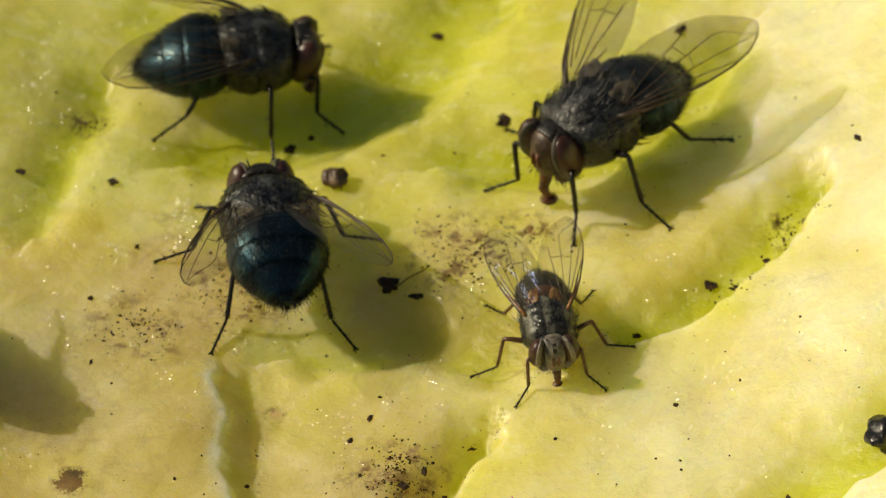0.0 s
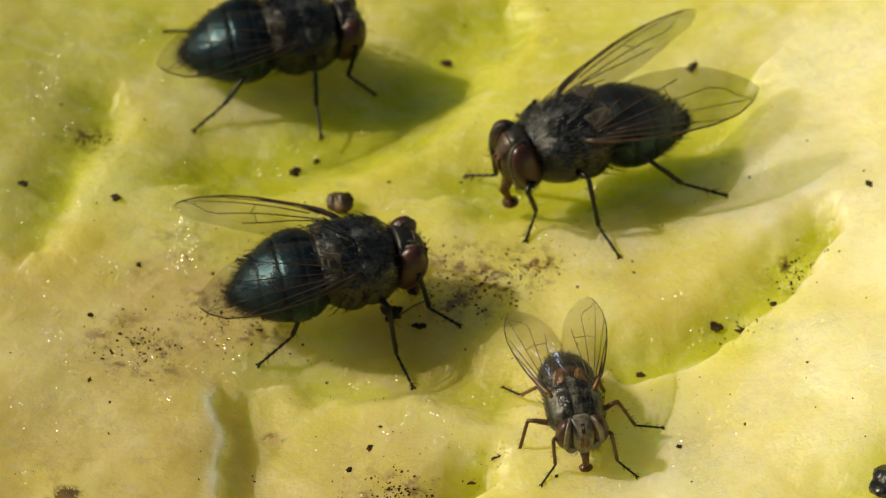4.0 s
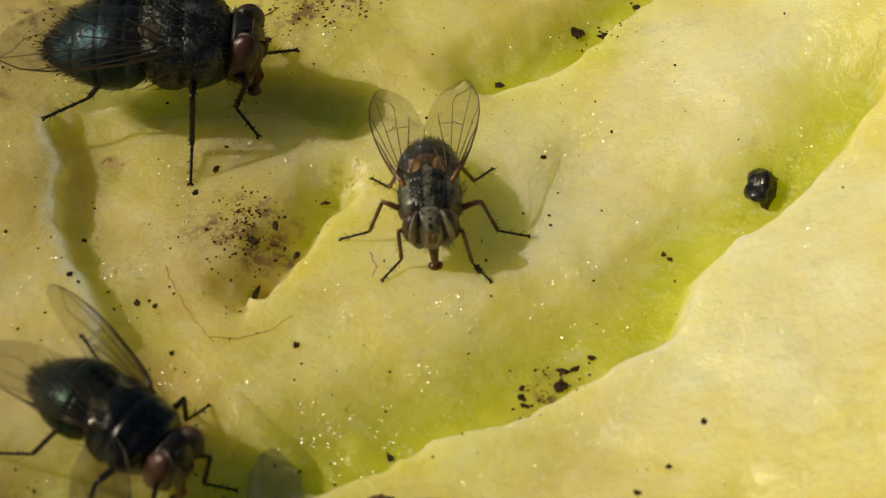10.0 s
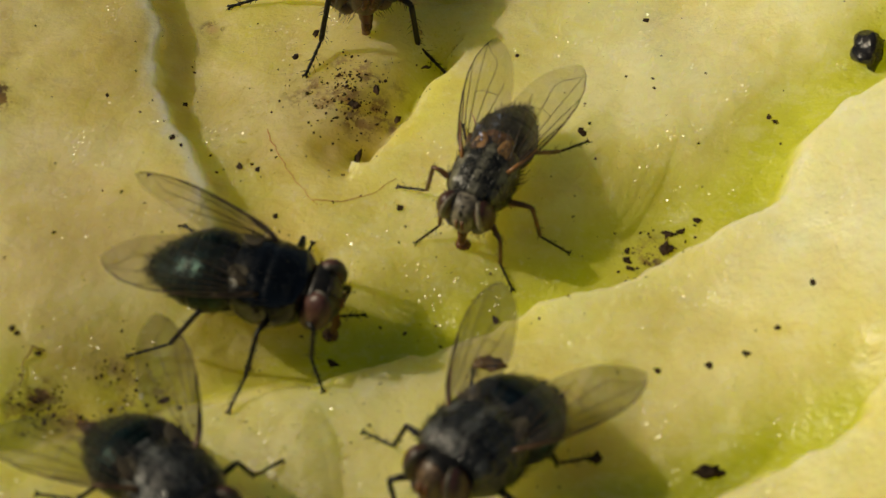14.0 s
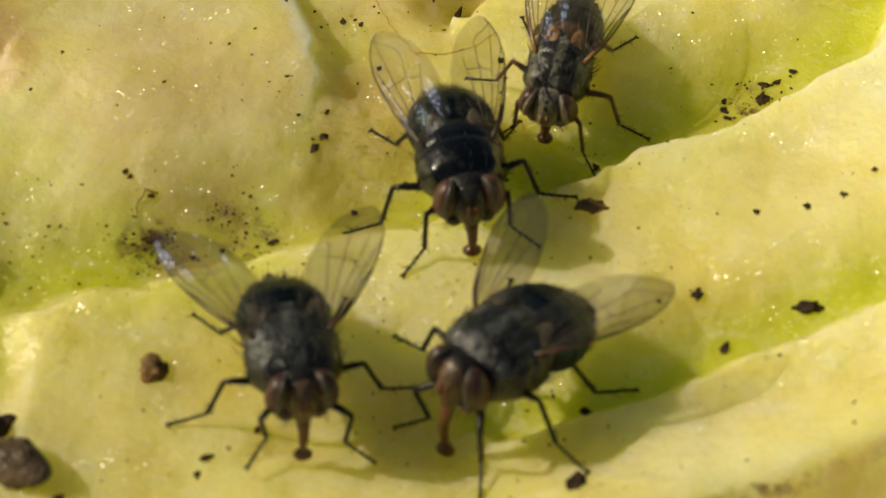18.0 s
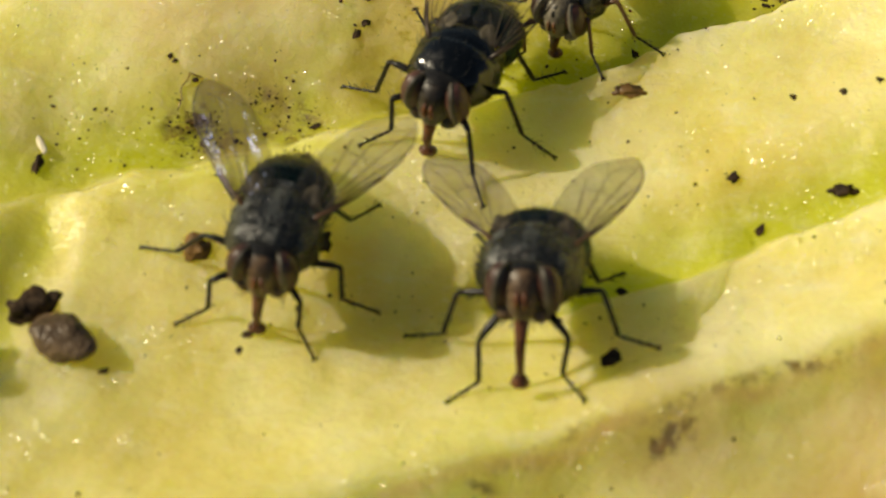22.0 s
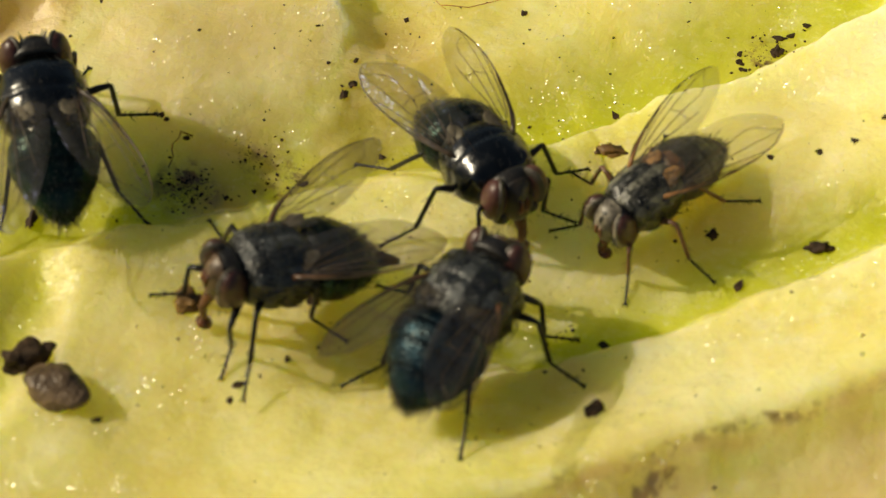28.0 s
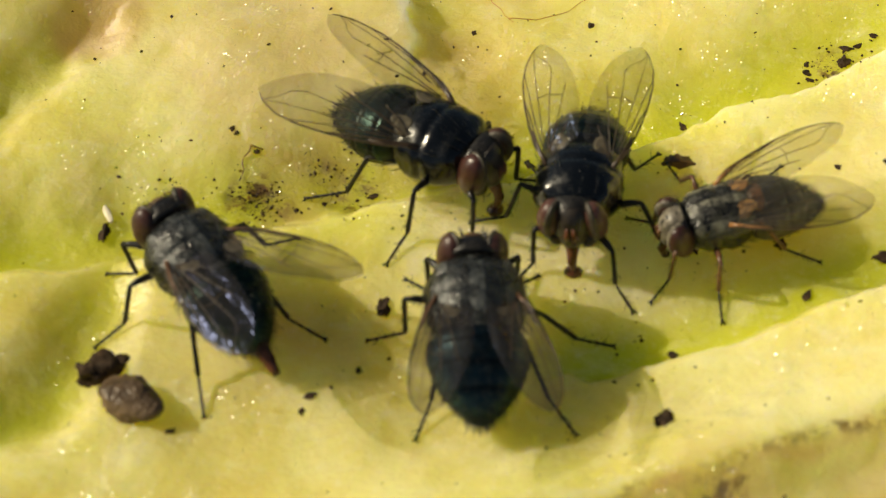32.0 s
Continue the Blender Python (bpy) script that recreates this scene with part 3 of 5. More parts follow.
WING_FRONT = ((0, 0.03), (0.12, 0.062), (0.3, 0.085), (0.5, 0.095), (0.7, 0.085), (0.85, 0.05), (0.95, -0.01), (1.0, -0.085))
WING_REAR = ((0, -0.06), (0.03, -0.16), (0.08, -0.25), (0.13, -0.275), (0.17, -0.27), (0.22, -0.285), (0.4, -0.31), (0.6, -0.30), (0.75, -0.265), (0.86, -0.215), (0.94, -0.16), (0.98, -0.12), (1.0, -0.09))
VEINS = (((0, 0.02), (0.12, 0.055), (0.3, 0.078), (0.5, 0.088), (0.7, 0.078), (0.85, 0.043), (0.95, -0.017), (0.985, -0.06)),
         ((0, 0.01), (0.2, 0.04), (0.4, 0.062), (0.55, 0.088)),
         ((0.1, 0.0), (0.3, 0.022), (0.55, 0.04), (0.78, 0.062)),
         ((0.16, -0.012), (0.4, -0.018), (0.65, -0.022), (0.85, -0.024), (0.96, -0.028)),
         ((0.05, -0.03), (0.25, -0.06), (0.5, -0.10), (0.72, -0.135), (0.80, -0.115), (0.87, -0.06), (0.94, -0.032)),
         ((0.05, -0.04), (0.2, -0.10), (0.4, -0.165), (0.56, -0.215)),
         ((0.5, -0.018), (0.52, -0.10)), ((0.50, -0.10), (0.47, -0.185)), ((0.03, -0.045), (0.12, -0.12), (0.22, -0.18)))


def wing_bend(u, v):
    """Height of the membrane: a gentle dome, lengthwise pleats that fade towards the tip, a drooping rear edge."""
    pleat = 0.0085 * math.sin(46 * v + 2.5 * u) * (1 - u) ** 0.7 * min(1, 6 * u)
    return 0.03 * math.sin(u * math.pi) + pleat + 0.006 * math.sin(27 * v + 4 * u) - 0.20 * v * v - 0.02 * u * u


def wing_pose(hinge, side, sweep, lift, roll):
    return Matrix.Translation(hinge) @ pose(0, 0, 0, 0, 0, -side * sweep) @ pose(0, 0, 0, 0, lift, 0) @ pose(0, 0, 0, -side * roll, 0, 0)


WINGS = {}


def wing_parts(fly, side, length, membrane, hinge, sweep, lift, roll, root_material):
    """A wing from its hinge: it reaches back along -x, its front edge outwards."""
    bm = bmesh.new()
    us = np.concatenate([np.linspace(0, 0.2, 8), np.linspace(0.24, 0.88, 17), np.linspace(0.9, 1.0, 9)])
    top, low = [], []
    last = 23
    for u in us:
        a, b = np.interp(u, *zip(*WING_FRONT)), np.interp(u, *zip(*WING_REAR))
        vs = [a + (b - a) * k / last for k in range(last + 1)]
        top.append([bm.verts.new((-u * length, side * v * length, (wing_bend(u, v) + 0.0008) * length)) for v in vs])
        low.append([bm.verts.new((-u * length, side * v * length, (wing_bend(u, v) - 0.0008) * length)) for v in vs])
    n = len(us)
    for i in range(n - 1):
        for k in range(last):
            bm.faces.new((top[i][k], top[i + 1][k], top[i + 1][k + 1], top[i][k + 1]))
            bm.faces.new((low[i][k + 1], low[i + 1][k + 1], low[i + 1][k], low[i][k]))
    m = wing_pose(hinge, side, sweep, lift, roll)
    wing = part("wing", bm, membrane, fly, "clear veined wing" if membrane is WING else "smoky veined wing", m)
    for number, line in enumerate(VEINS):
        bm = bmesh.new()
        keys = np.array(line, float)
        at = np.linspace(0, len(keys) - 1, 5 * (len(keys) - 1) + 1)
        fine = list(zip(np.interp(at, range(len(keys)), keys[:, 0]), np.interp(at, range(len(keys)), keys[:, 1])))
        fine = [(float(u), float(v * 1.08 if v < 0 else v)) for u, v in fine]
        thick = (0.0068, 0.0046, 0.0036, 0.0034, 0.0034, 0.0034, 0.0030, 0.0030, 0.0028)[number]
        tube(bm, [(-u * length, side * v * length, (wing_bend(u, v) + 0.0015) * length) for u, v in fine], [length * thick * (1.35 - 0.85 * u) for u, v in fine], 5)
        part("vein", bm, VEIN, wing)
    # the stiff root of the front edge, and the two lobes behind it
    bm = bmesh.new()
    tube(bm, [(0.04 * length, 0, -0.015 * length), (-0.03 * length, side * 0.02 * length, 0.004 * length), (-0.16 * length, side * 0.045 * length, 0.016 * length), (-0.26 * length, side * 0.06 * length, 0.022 * length)], [0.020 * length, 0.017 * length, 0.009 * length, 0.003 * length], 8)
    part("wing_root", bm, root_material, wing)
    bm = bmesh.new()
    for x, y, r in ((-0.05, -0.10, 0.07), (-0.10, -0.13, 0.055)):
        made = bmesh.ops.create_uvsphere(bm, u_segments=12, v_segments=8, radius=1.0)["verts"]
        for v in made:
            v.co = Vector(((x + v.co.x * r * 1.25) * length, side * (y + v.co.y * r * 0.85) * length, (-0.02 + v.co.z * 0.012 + 0.02 * v.co.x ** 2) * length))
    part("wing_lobe", bm, LOBE_AMBER if root_material is VEIN_BASE else LOBE, wing)
    return wing


def segment(name, L, rng, knots, thick, thorns, spread):
    """A straight piece of a leg along x from its joint: knots of place and girth, with thorns. Both sides share it."""
    bm = bmesh.new()
    span = knots[-1][0]
    tube(bm, [(x * L, 0, 0.02 * L * math.sin(math.pi * x / span) * (name == "leg")) for x, r in knots], [r * thick * L for x, r in knots], 8)
    for _ in range(thorns):
        x, a = rng.uniform(0.12, 0.98) * span, rng.uniform(0, 2 * math.pi)
        spike(bm, (x * L, 0.006 * math.cos(a) * L, 0.006 * math.sin(a) * L), (0.7, spread * math.cos(a), spread * math.sin(a)), rng.uniform(0.018, 0.05) * L, 0.0019 * L, -0.1)
    return bm


# thigh, shin and foot of the fore, middle and hind legs; hips; where the feet stand at rest
REACH = ((0.22, 0.22, 0.17), (0.26, 0.25, 0.19), (0.28, 0.28, 0.21))
HIPS = ((0.17, 0.06), (0.07, 0.075), (-0.02, 0.07))
STAND = ((0.46, 0.30), (0.09, 0.55), (-0.50, 0.37))


def aim(root, way):
    """A pose at root whose x axis runs along way, z as far up as it goes."""
    x = way.normalized()
    y = Vector((0, 0, 1)).cross(x)
    y = y.normalized() if y.length > 1e-4 else Vector((0, 1, 0))
    return Matrix.Translation(root) @ Matrix((x, y, x.cross(y))).transposed().to_4x4()


def bend_leg(hip, toe, number, L):
    """Poses of thigh, shin and foot, in the fly's space, for a foot that stands at toe."""
    thigh, shin, foot = (v * L for v in REACH[number])
    flat = Vector((toe.x - hip.x, toe.y - hip.y, 0))
    ankle = toe - flat.normalized() * foot * 0.96 + Vector((0, 0, 0.27 * foot))
    way = ankle - hip
    far = min(max(way.length, 0.35 * (thigh + shin)), 0.985 * (thigh + shin))
    way.normalize()
    ankle = hip + way * far
    up = (Vector((0, 0, 1)) - way * way.z).normalized()
    a = (thigh ** 2 - shin ** 2 + far ** 2) / (2 * far)
    knee = hip + way * a + up * math.sqrt(max(0, thigh ** 2 - a ** 2))
    return aim(hip, knee - hip), aim(knee, ankle - knee), aim(ankle, toe - ankle)


LEGS = {}


def legs_of(fly, key, L, at, upper, lower, rng, stand, thick):
    """Six legs, each a thigh with shin and foot under it."""
    for number in range(3):
        thigh, shin, foot = REACH[number]
        pieces = (segment("leg", L, rng, ((0, 0.016), (0.05, 0.021), (0.4 * thigh, 0.0215), (0.8 * thigh, 0.0165), (thigh, 0.0115)), thick, 26, 1.0),
                  segment("shin", L, rng, ((0, 0.0105), (0.1 * shin, 0.0125), (0.5 * shin, 0.0115), (0.92 * shin, 0.0125), (shin, 0.009)), thick, 22, 1.1),
                  segment("foot", L, rng, [(foot * (j + k) / 5, r) for j in range(5) for k, r in ((0, 0.0055), (0.3, 0.0065), (0.82, 0.0082))] + [(foot, 0.0055)], thick, 16, 0.9))
        bm = pieces[2]
        for s in (-1, 1):
            spike(bm, (foot * L, 0.004 * s * L, 0), (1, 0.6 * s, -0.35), 0.024 * L, 0.0032 * L, 0)
            bmesh.ops.create_icosphere(bm, subdivisions=1, radius=0.0065 * L, matrix=Matrix.Translation((foot * L, 0.009 * s * L, -0.002 * L)))
        datas = [mesh_of(name, bm, material) for name, bm, material in zip(("leg", "shin", "foot"), pieces, (upper, lower, LEG))]
        for side in (1, -1):
            hip = at(HIPS[number][0], side * HIPS[number][1], -0.125)
            dx, dy = stand.get((number, side), (0, 0))
            rest = Vector(((STAND[number][0] + dx) * L, side * (STAND[number][1] + dy) * L, 0.006 * L))
            obs = [new(name, data) for name, data in zip(("leg", "shin", "foot"), datas)]
            obs[0].parent, obs[1].parent, obs[2].parent = fly, obs[0], obs[0]
            LEGS.setdefault(key, []).append((number, side, hip, rest, L, obs))


def belly(u):
    """Girth of the abdomen from its root to its tip."""
    return 1 - 0.35 * ((0.3 - u) / 0.3) ** 2 if u < 0.3 else max(0.0, 1 - ((u - 0.3) / 0.705) ** 1.7) ** 0.72


# places and sizes of the shoulder knobs, the plates under the wings and the furrows between them
SWELLINGS = ((0.185, 0.72, 0.085, 0.045, 0.020), (0.03, 0.93, 0.055, 0.05, 0.016), (-0.085, 0.86, 0.085, 0.04, 0.016), (0.11, 0.95, -0.03, 0.06, 0.022), (-0.01, 0.92, -0.055, 0.055, 0.018), (0.055, 0.9, 0.02, 0.03, -0.016), (-0.03, 0.9, 0.0, 0.03, -0.014))


def fly_thing(fly_key, seed, length, pitch, thorax_mat, belly_mat, face_mat, eye_mat, wing_mat, upper, lower, label, wings, hair=1.0, root_mat=None, slim=1.0, legs=None, span=0.76, thick=1.0, trunk=1.0):
    """A fly with its feet at z = 0, looking along x. length: millimetres; pitch: degrees by which the fore body is raised."""
    rng = random.Random(seed)
    L = length * MM
    fly = tagged(new("fly"), label, "fly", group="flies on the melon")
    fly.empty_display_size = 0.001
    p = radians(pitch)
    mid = 0.235 + 0.35 * math.sin(p)
    lean = Matrix.Translation((0, 0, mid * L)) @ pose(0, 0, 0, 0, -pitch, 0)

    def at(x, y, z):
        v = lean @ Vector((x * L, y * L, z * L))
        return v

    # thorax, in its own space about the body's middle
    bm = bmesh.new()
    w = 0.204 * slim
    full = 0.45 + 0.55 * slim
    keys = ((-0.180, 0.05, 0.05, 0.03), (-0.155, w * 0.70, 0.115, 0.022), (-0.08, w * 0.96, 0.158, 0.012), (0.0, w, 0.170, 0.010), (0.040, w * 0.965, 0.163, 0.009), (0.08, w * 0.99, 0.167, 0.006), (0.155, w * 0.89, 0.150, -0.002), (0.215, w * 0.68, 0.118, -0.010), (0.255, 0.08, 0.07, -0.015))
    ring_skin(bm, [[(a * L, b * L, c * L * full) for a, b, c in r] for r in oval_rings(smooth_stations(keys, 44), 40, 2.08)])
    for v in bm.verts:
        x, y, z = v.co.x / L, abs(v.co.y) / L, v.co.z / L
        swell = sum(k * math.exp(-((x - bx) ** 2 + (y - by * w) ** 2 + (z - bz) ** 2) / r ** 2) for bx, by, bz, r, k in SWELLINGS)
        v.co += Vector((0.3 * v.co.x, v.co.y, v.co.z)).normalized() * swell * L
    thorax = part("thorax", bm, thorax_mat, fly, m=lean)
    bm = bmesh.new()
    keys = ((-0.275, 0.012, 0.012, 0.098), (-0.255, 0.062, 0.032, 0.104), (-0.20, 0.105, 0.052, 0.110), (-0.14, 0.108, 0.052, 0.113), (-0.105, 0.05, 0.025, 0.115))
    ring_skin(bm, [[(a * L, b * L * slim, c * L) for a, b, c in r] for r in oval_rings(smooth_stations(keys, 14), 18)])
    part("scutellum", bm, SCUTELLUM if root_mat is VEIN_BASE else thorax_mat, thorax)
    bm = bmesh.new()
    for k in range(int(560 * hair * (0.3 if thorax_mat is BLACK else 1.0))):
        x, a = rng.uniform(-0.16, 0.235), rng.uniform(-0.5, math.pi + 0.5)
        r = max(0.05, 1 - (abs(x - 0.01) / 0.27) ** 2.6) ** 0.5
        y, z = w * r * math.cos(a), 0.008 + 0.166 * full * r * math.sin(a)
        big = k % 8 == 0
        spike(bm, (x * L, y * L * 0.98, z * L * 0.98), (-1.0 if big else -0.8, math.cos(a) * 0.8, math.sin(a) * 0.8 + 0.15), (rng.uniform(0.07, 0.13) if big else rng.uniform(0.025, 0.05)) * L, (0.0034 if big else 0.0017) * L, 0.35)
    for y in (-0.08, -0.035, 0.035, 0.08):
        spike(bm, (-0.23 * L, y * L, 0.115 * L), (-1, y * 3, 0.45), 0.13 * L, 0.0034 * L, 0.2)
    tagged(part("bristles", bm, BRISTLE, thorax), kind="stuff")
    # abdomen: rings with a step at each segment
    bm = bmesh.new()
    stations = []
    for k in range(61):
        u = k / 60
        x = -0.10 - 0.47 * u
        r = belly(u)
        seg = (u * 4.3) % 1.0
        step_ = 1 + 0.012 * seg - (0.014 if seg < 0.12 else 0)
        stations.append((x, max(0.004, 0.212 * slim * r * step_), max(0.004, 0.168 * full * r * step_), 0.012 - 0.055 * u * u))
    ring_skin(bm, [[(a * L, b * L, c * L) for a, b, c in r] for r in oval_rings(stations, 26, 2.15)])
    abdomen = part("abdomen", bm, belly_mat, fly, m=lean)
    bands = abdomen.data.color_attributes.new("band", "FLOAT_COLOR", "POINT")
    ring_of = np.arange(len(abdomen.data.vertices)) // 26 / 60
    fore = (0.35 + 0.65 * np.clip(((ring_of * 4.3) % 1.0 - 0.10) / 0.3, 0, 1)) * np.clip(ring_of * 5, 0.1, 1)
    bands.data.foreach_set("color", np.repeat(fore[:, None], 4, 1).astype(np.float32).ravel())
    bm = bmesh.new()
    for _ in range(int(1500 * hair)):
        u, a = rng.uniform(0.04, 1.0) ** 0.6, rng.uniform(0, 2 * math.pi)
        r = max(0.1, belly(u))
        x, y, z = -0.10 - 0.47 * u, 0.209 * slim * r * math.cos(a), 0.012 - 0.055 * u * u + 0.165 * full * r * math.sin(a)
        long = rng.random() < 0.06
        spike(bm, (x * L, y * L, z * L), (-1.1 - u, 0.85 * math.cos(a), 0.85 * math.sin(a)), rng.uniform(0.022, 0.045) * (2.0 if long else 1.0) * (0.7 + 0.5 * u ** 3) * L, (0.0018 if long else 0.0011) * L, 0.2)
    tagged(part("bristles", bm, BRISTLE, abdomen), kind="stuff")
    # head: flat behind, domed in front, the eyes wrapped round its sides
    droop = Matrix.Translation(at(0.272, 0, -0.010)) @ pose(0, 0, 0, 0, -pitch + 12, 0)
    keys = smooth_stations(((-0.056, 0.08, 0.075, 0.0), (-0.050, 0.130, 0.115, 0.0), (-0.025, 0.132, 0.126, 0.0), (0.02, 0.112, 0.126, -0.004), (0.055, 0.084, 0.112, -0.012), (0.082, 0.055, 0.085, -0.022), (0.095, 0.03, 0.05, -0.03)), 24)
    bm = bmesh.new()
    ring_skin(bm, [[(a * L, b * L, c * L) for a, b, c in r] for r in oval_rings(keys, 24)])
    head = part("head", bm, HEAD, fly, "", droop)
    bm = bmesh.new()
    ring_skin(bm, [[((a * 1.04 + 0.004) * L, b * L * 0.9, c * L * 1.02) for a, b, c in r] for r in oval_rings(keys[5 if face_mat is FACE else 12:], 24)])
    for side in (-1, 1):
        for v in bmesh.ops.create_uvsphere(bm, u_segments=14, v_segments=10, radius=L)["verts"]:
            v.co = Vector((v.co.x * 0.062 + 0.012 * L, v.co.y * 0.050 + side * 0.075 * L, v.co.z * 0.050 - 0.098 * L))
    part("face", bm, face_mat, head, "silvery face" if face_mat is FACE else "black face" if face_mat is FACE_BLACK else "brown face")
    bm = bmesh.new()
    tube(bm, [(-0.045 * L, 0, 0.088 * L), (-0.01 * L, 0, 0.099 * L), (0.03 * L, 0, 0.091 * L), (0.060 * L, 0, 0.067 * L), (0.080 * L, 0, 0.040 * L)], [x * L * (1.0 if face_mat is FACE else 0.92) for x in (0.030, 0.032, 0.031, 0.028, 0.018)], 10)
    part("head_stripe", bm, HEAD, head, "black stripe between the eyes")
    for side in (-1, 1):
        around = Matrix.Translation((0.002 * L, side * 0.104 * L, 0.004 * L)) @ pose(0, 0, 0, side * 6, 8, side * 24)
        bm = bmesh.new()
        bmesh.ops.create_uvsphere(bm, u_segments=24, v_segments=18, radius=1.0)
        for v in bm.verts:
            v.co = Vector((v.co.x * 0.080, v.co.y * 0.064, v.co.z * 0.126)) * L
        part("eye", bm, eye_mat, head, "", around)
        bm = bmesh.new()
        bmesh.ops.create_uvsphere(bm, u_segments=24, v_segments=12, radius=1.0)
        for v in bm.verts:
            v.co = Vector((v.co.x * 0.086, v.co.y * 0.034 - side * 0.014, v.co.z * 0.133)) * L
        part("eye_rim", bm, FACE if face_mat is FACE else RIM_DUST, head, "pale rim round the eye", around)
        bm = bmesh.new()
        tube(bm, [(0.086 * L, side * 0.014 * L, 0.045 * L), (0.104 * L, side * 0.016 * L, 0.028 * L), (0.106 * L, side * 0.017 * L, -0.015 * L), (0.102 * L, side * 0.017 * L, -0.04 * L)], [0.007 * L, 0.011 * L, 0.0125 * L, 0.009 * L], 8)
        spike(bm, (0.104 * L, side * 0.02 * L, 0.01 * L), (1, side * 0.9, 0.25), 0.075 * L, 0.0022 * L, 0)
        part("antenna", bm, TRUNK if face_mat is not FACE else LEG_BROWN, head)
    bm = bmesh.new()
    for _ in range(int(60 * hair)):
        side, k = rng.choice((-1, 1)), rng.random()
        spike(bm, ((-0.02 + 0.10 * k) * L, side * (0.035 + 0.02 * (1 - k)) * L, (0.135 - 0.10 * k) * L), (0.7, side * 0.3, 0.8 - 0.5 * k), rng.uniform(0.03, 0.07) * L, 0.0018 * L, -0.1)
    for _ in range(int(110 * hair)):
        side = rng.choice((-1, 1))
        spike(bm, (rng.uniform(-0.04, 0.08) * L, side * rng.uniform(0.03, 0.115) * L, rng.uniform(-0.145, -0.10) * L), (0.3, side * 0.5, -1), rng.uniform(0.02, 0.045) * L, 0.0015 * L, 0)
    for _ in range(int(90 * hair)):
        a = rng.uniform(0, 2 * math.pi)
        spike(bm, (-0.045 * L, 0.145 * math.cos(a) * L, 0.126 * math.sin(a) * L), (-0.1, math.cos(a), math.sin(a)), rng.uniform(0.015, 0.035) * L, 0.0014 * L, 0)
    tagged(part("bristles", bm, BRISTLE, head), kind="stuff")
    # the proboscis: a broad root, a bent stalk and the two pads that dab the flesh
    bm = bmesh.new()
    base = Vector((0.058, 0, -0.10)) * L
    reach = max(0.07, (droop.translation.z / L - 0.10) * 0.95) * trunk
    elbow, tip = base + Vector((0.045, 0, -0.45 * reach)) * L, base + Vector((0.030, 0, -reach)) * L
    tube(bm, [base + Vector((-0.01 * L, 0, 0.03 * L)), base, base.lerp(elbow, 0.5), elbow, elbow.lerp(tip, 0.5), elbow.lerp(tip, 0.85)], [x * L for x in (0.040, 0.036, 0.030, 0.024, 0.018, 0.020)], 10)
    ring_skin(bm, [[(elbow.lerp(tip, u).x + a * L * math.cos(k * math.pi / 6), b * L * math.sin(k * math.pi / 6), elbow.lerp(tip, u).z) for k in range(12)] for u, a, b in ((0.60, 0.012, 0.014), (0.76, 0.026, 0.030), (0.92, 0.040, 0.046), (1.0, 0.032, 0.040))])
    part("proboscis", bm, TRUNK, head, "red-brown proboscis")
    # wings and legs
    for side, (sweep, lift, roll) in zip((1, -1), wings):
        hinge = at(0.0, side * 0.165 * slim, 0.125)
        WINGS[seed, side] = (wing_parts(fly, side, span * L, wing_mat, hinge, sweep, lift, roll, root_mat or LEG_BROWN), hinge)
    legs_of(fly, fly_key, L, at, upper, lower, rng, legs or {}, thick)
    return fly


def ovipositor(fly, L, pitch):
    """A short brown tube behind the last segment."""
    bm = bmesh.new()
    m = Matrix.Translation((0, 0, (0.235 + 0.35 * math.sin(radians(pitch))) * L)) @ pose(0, 0, 0, 0, -pitch, 0)
    tube(bm, [m @ Vector((x * L, 0, z * L)) for x, z in ((-0.52, -0.03), (-0.60, -0.055), (-0.66, -0.075), (-0.69, -0.085))], [x * L for x in (0.045, 0.036, 0.026, 0.018)], 10)
    part("ovipositor", bm, TRUNK, fly, "brown ovipositor")


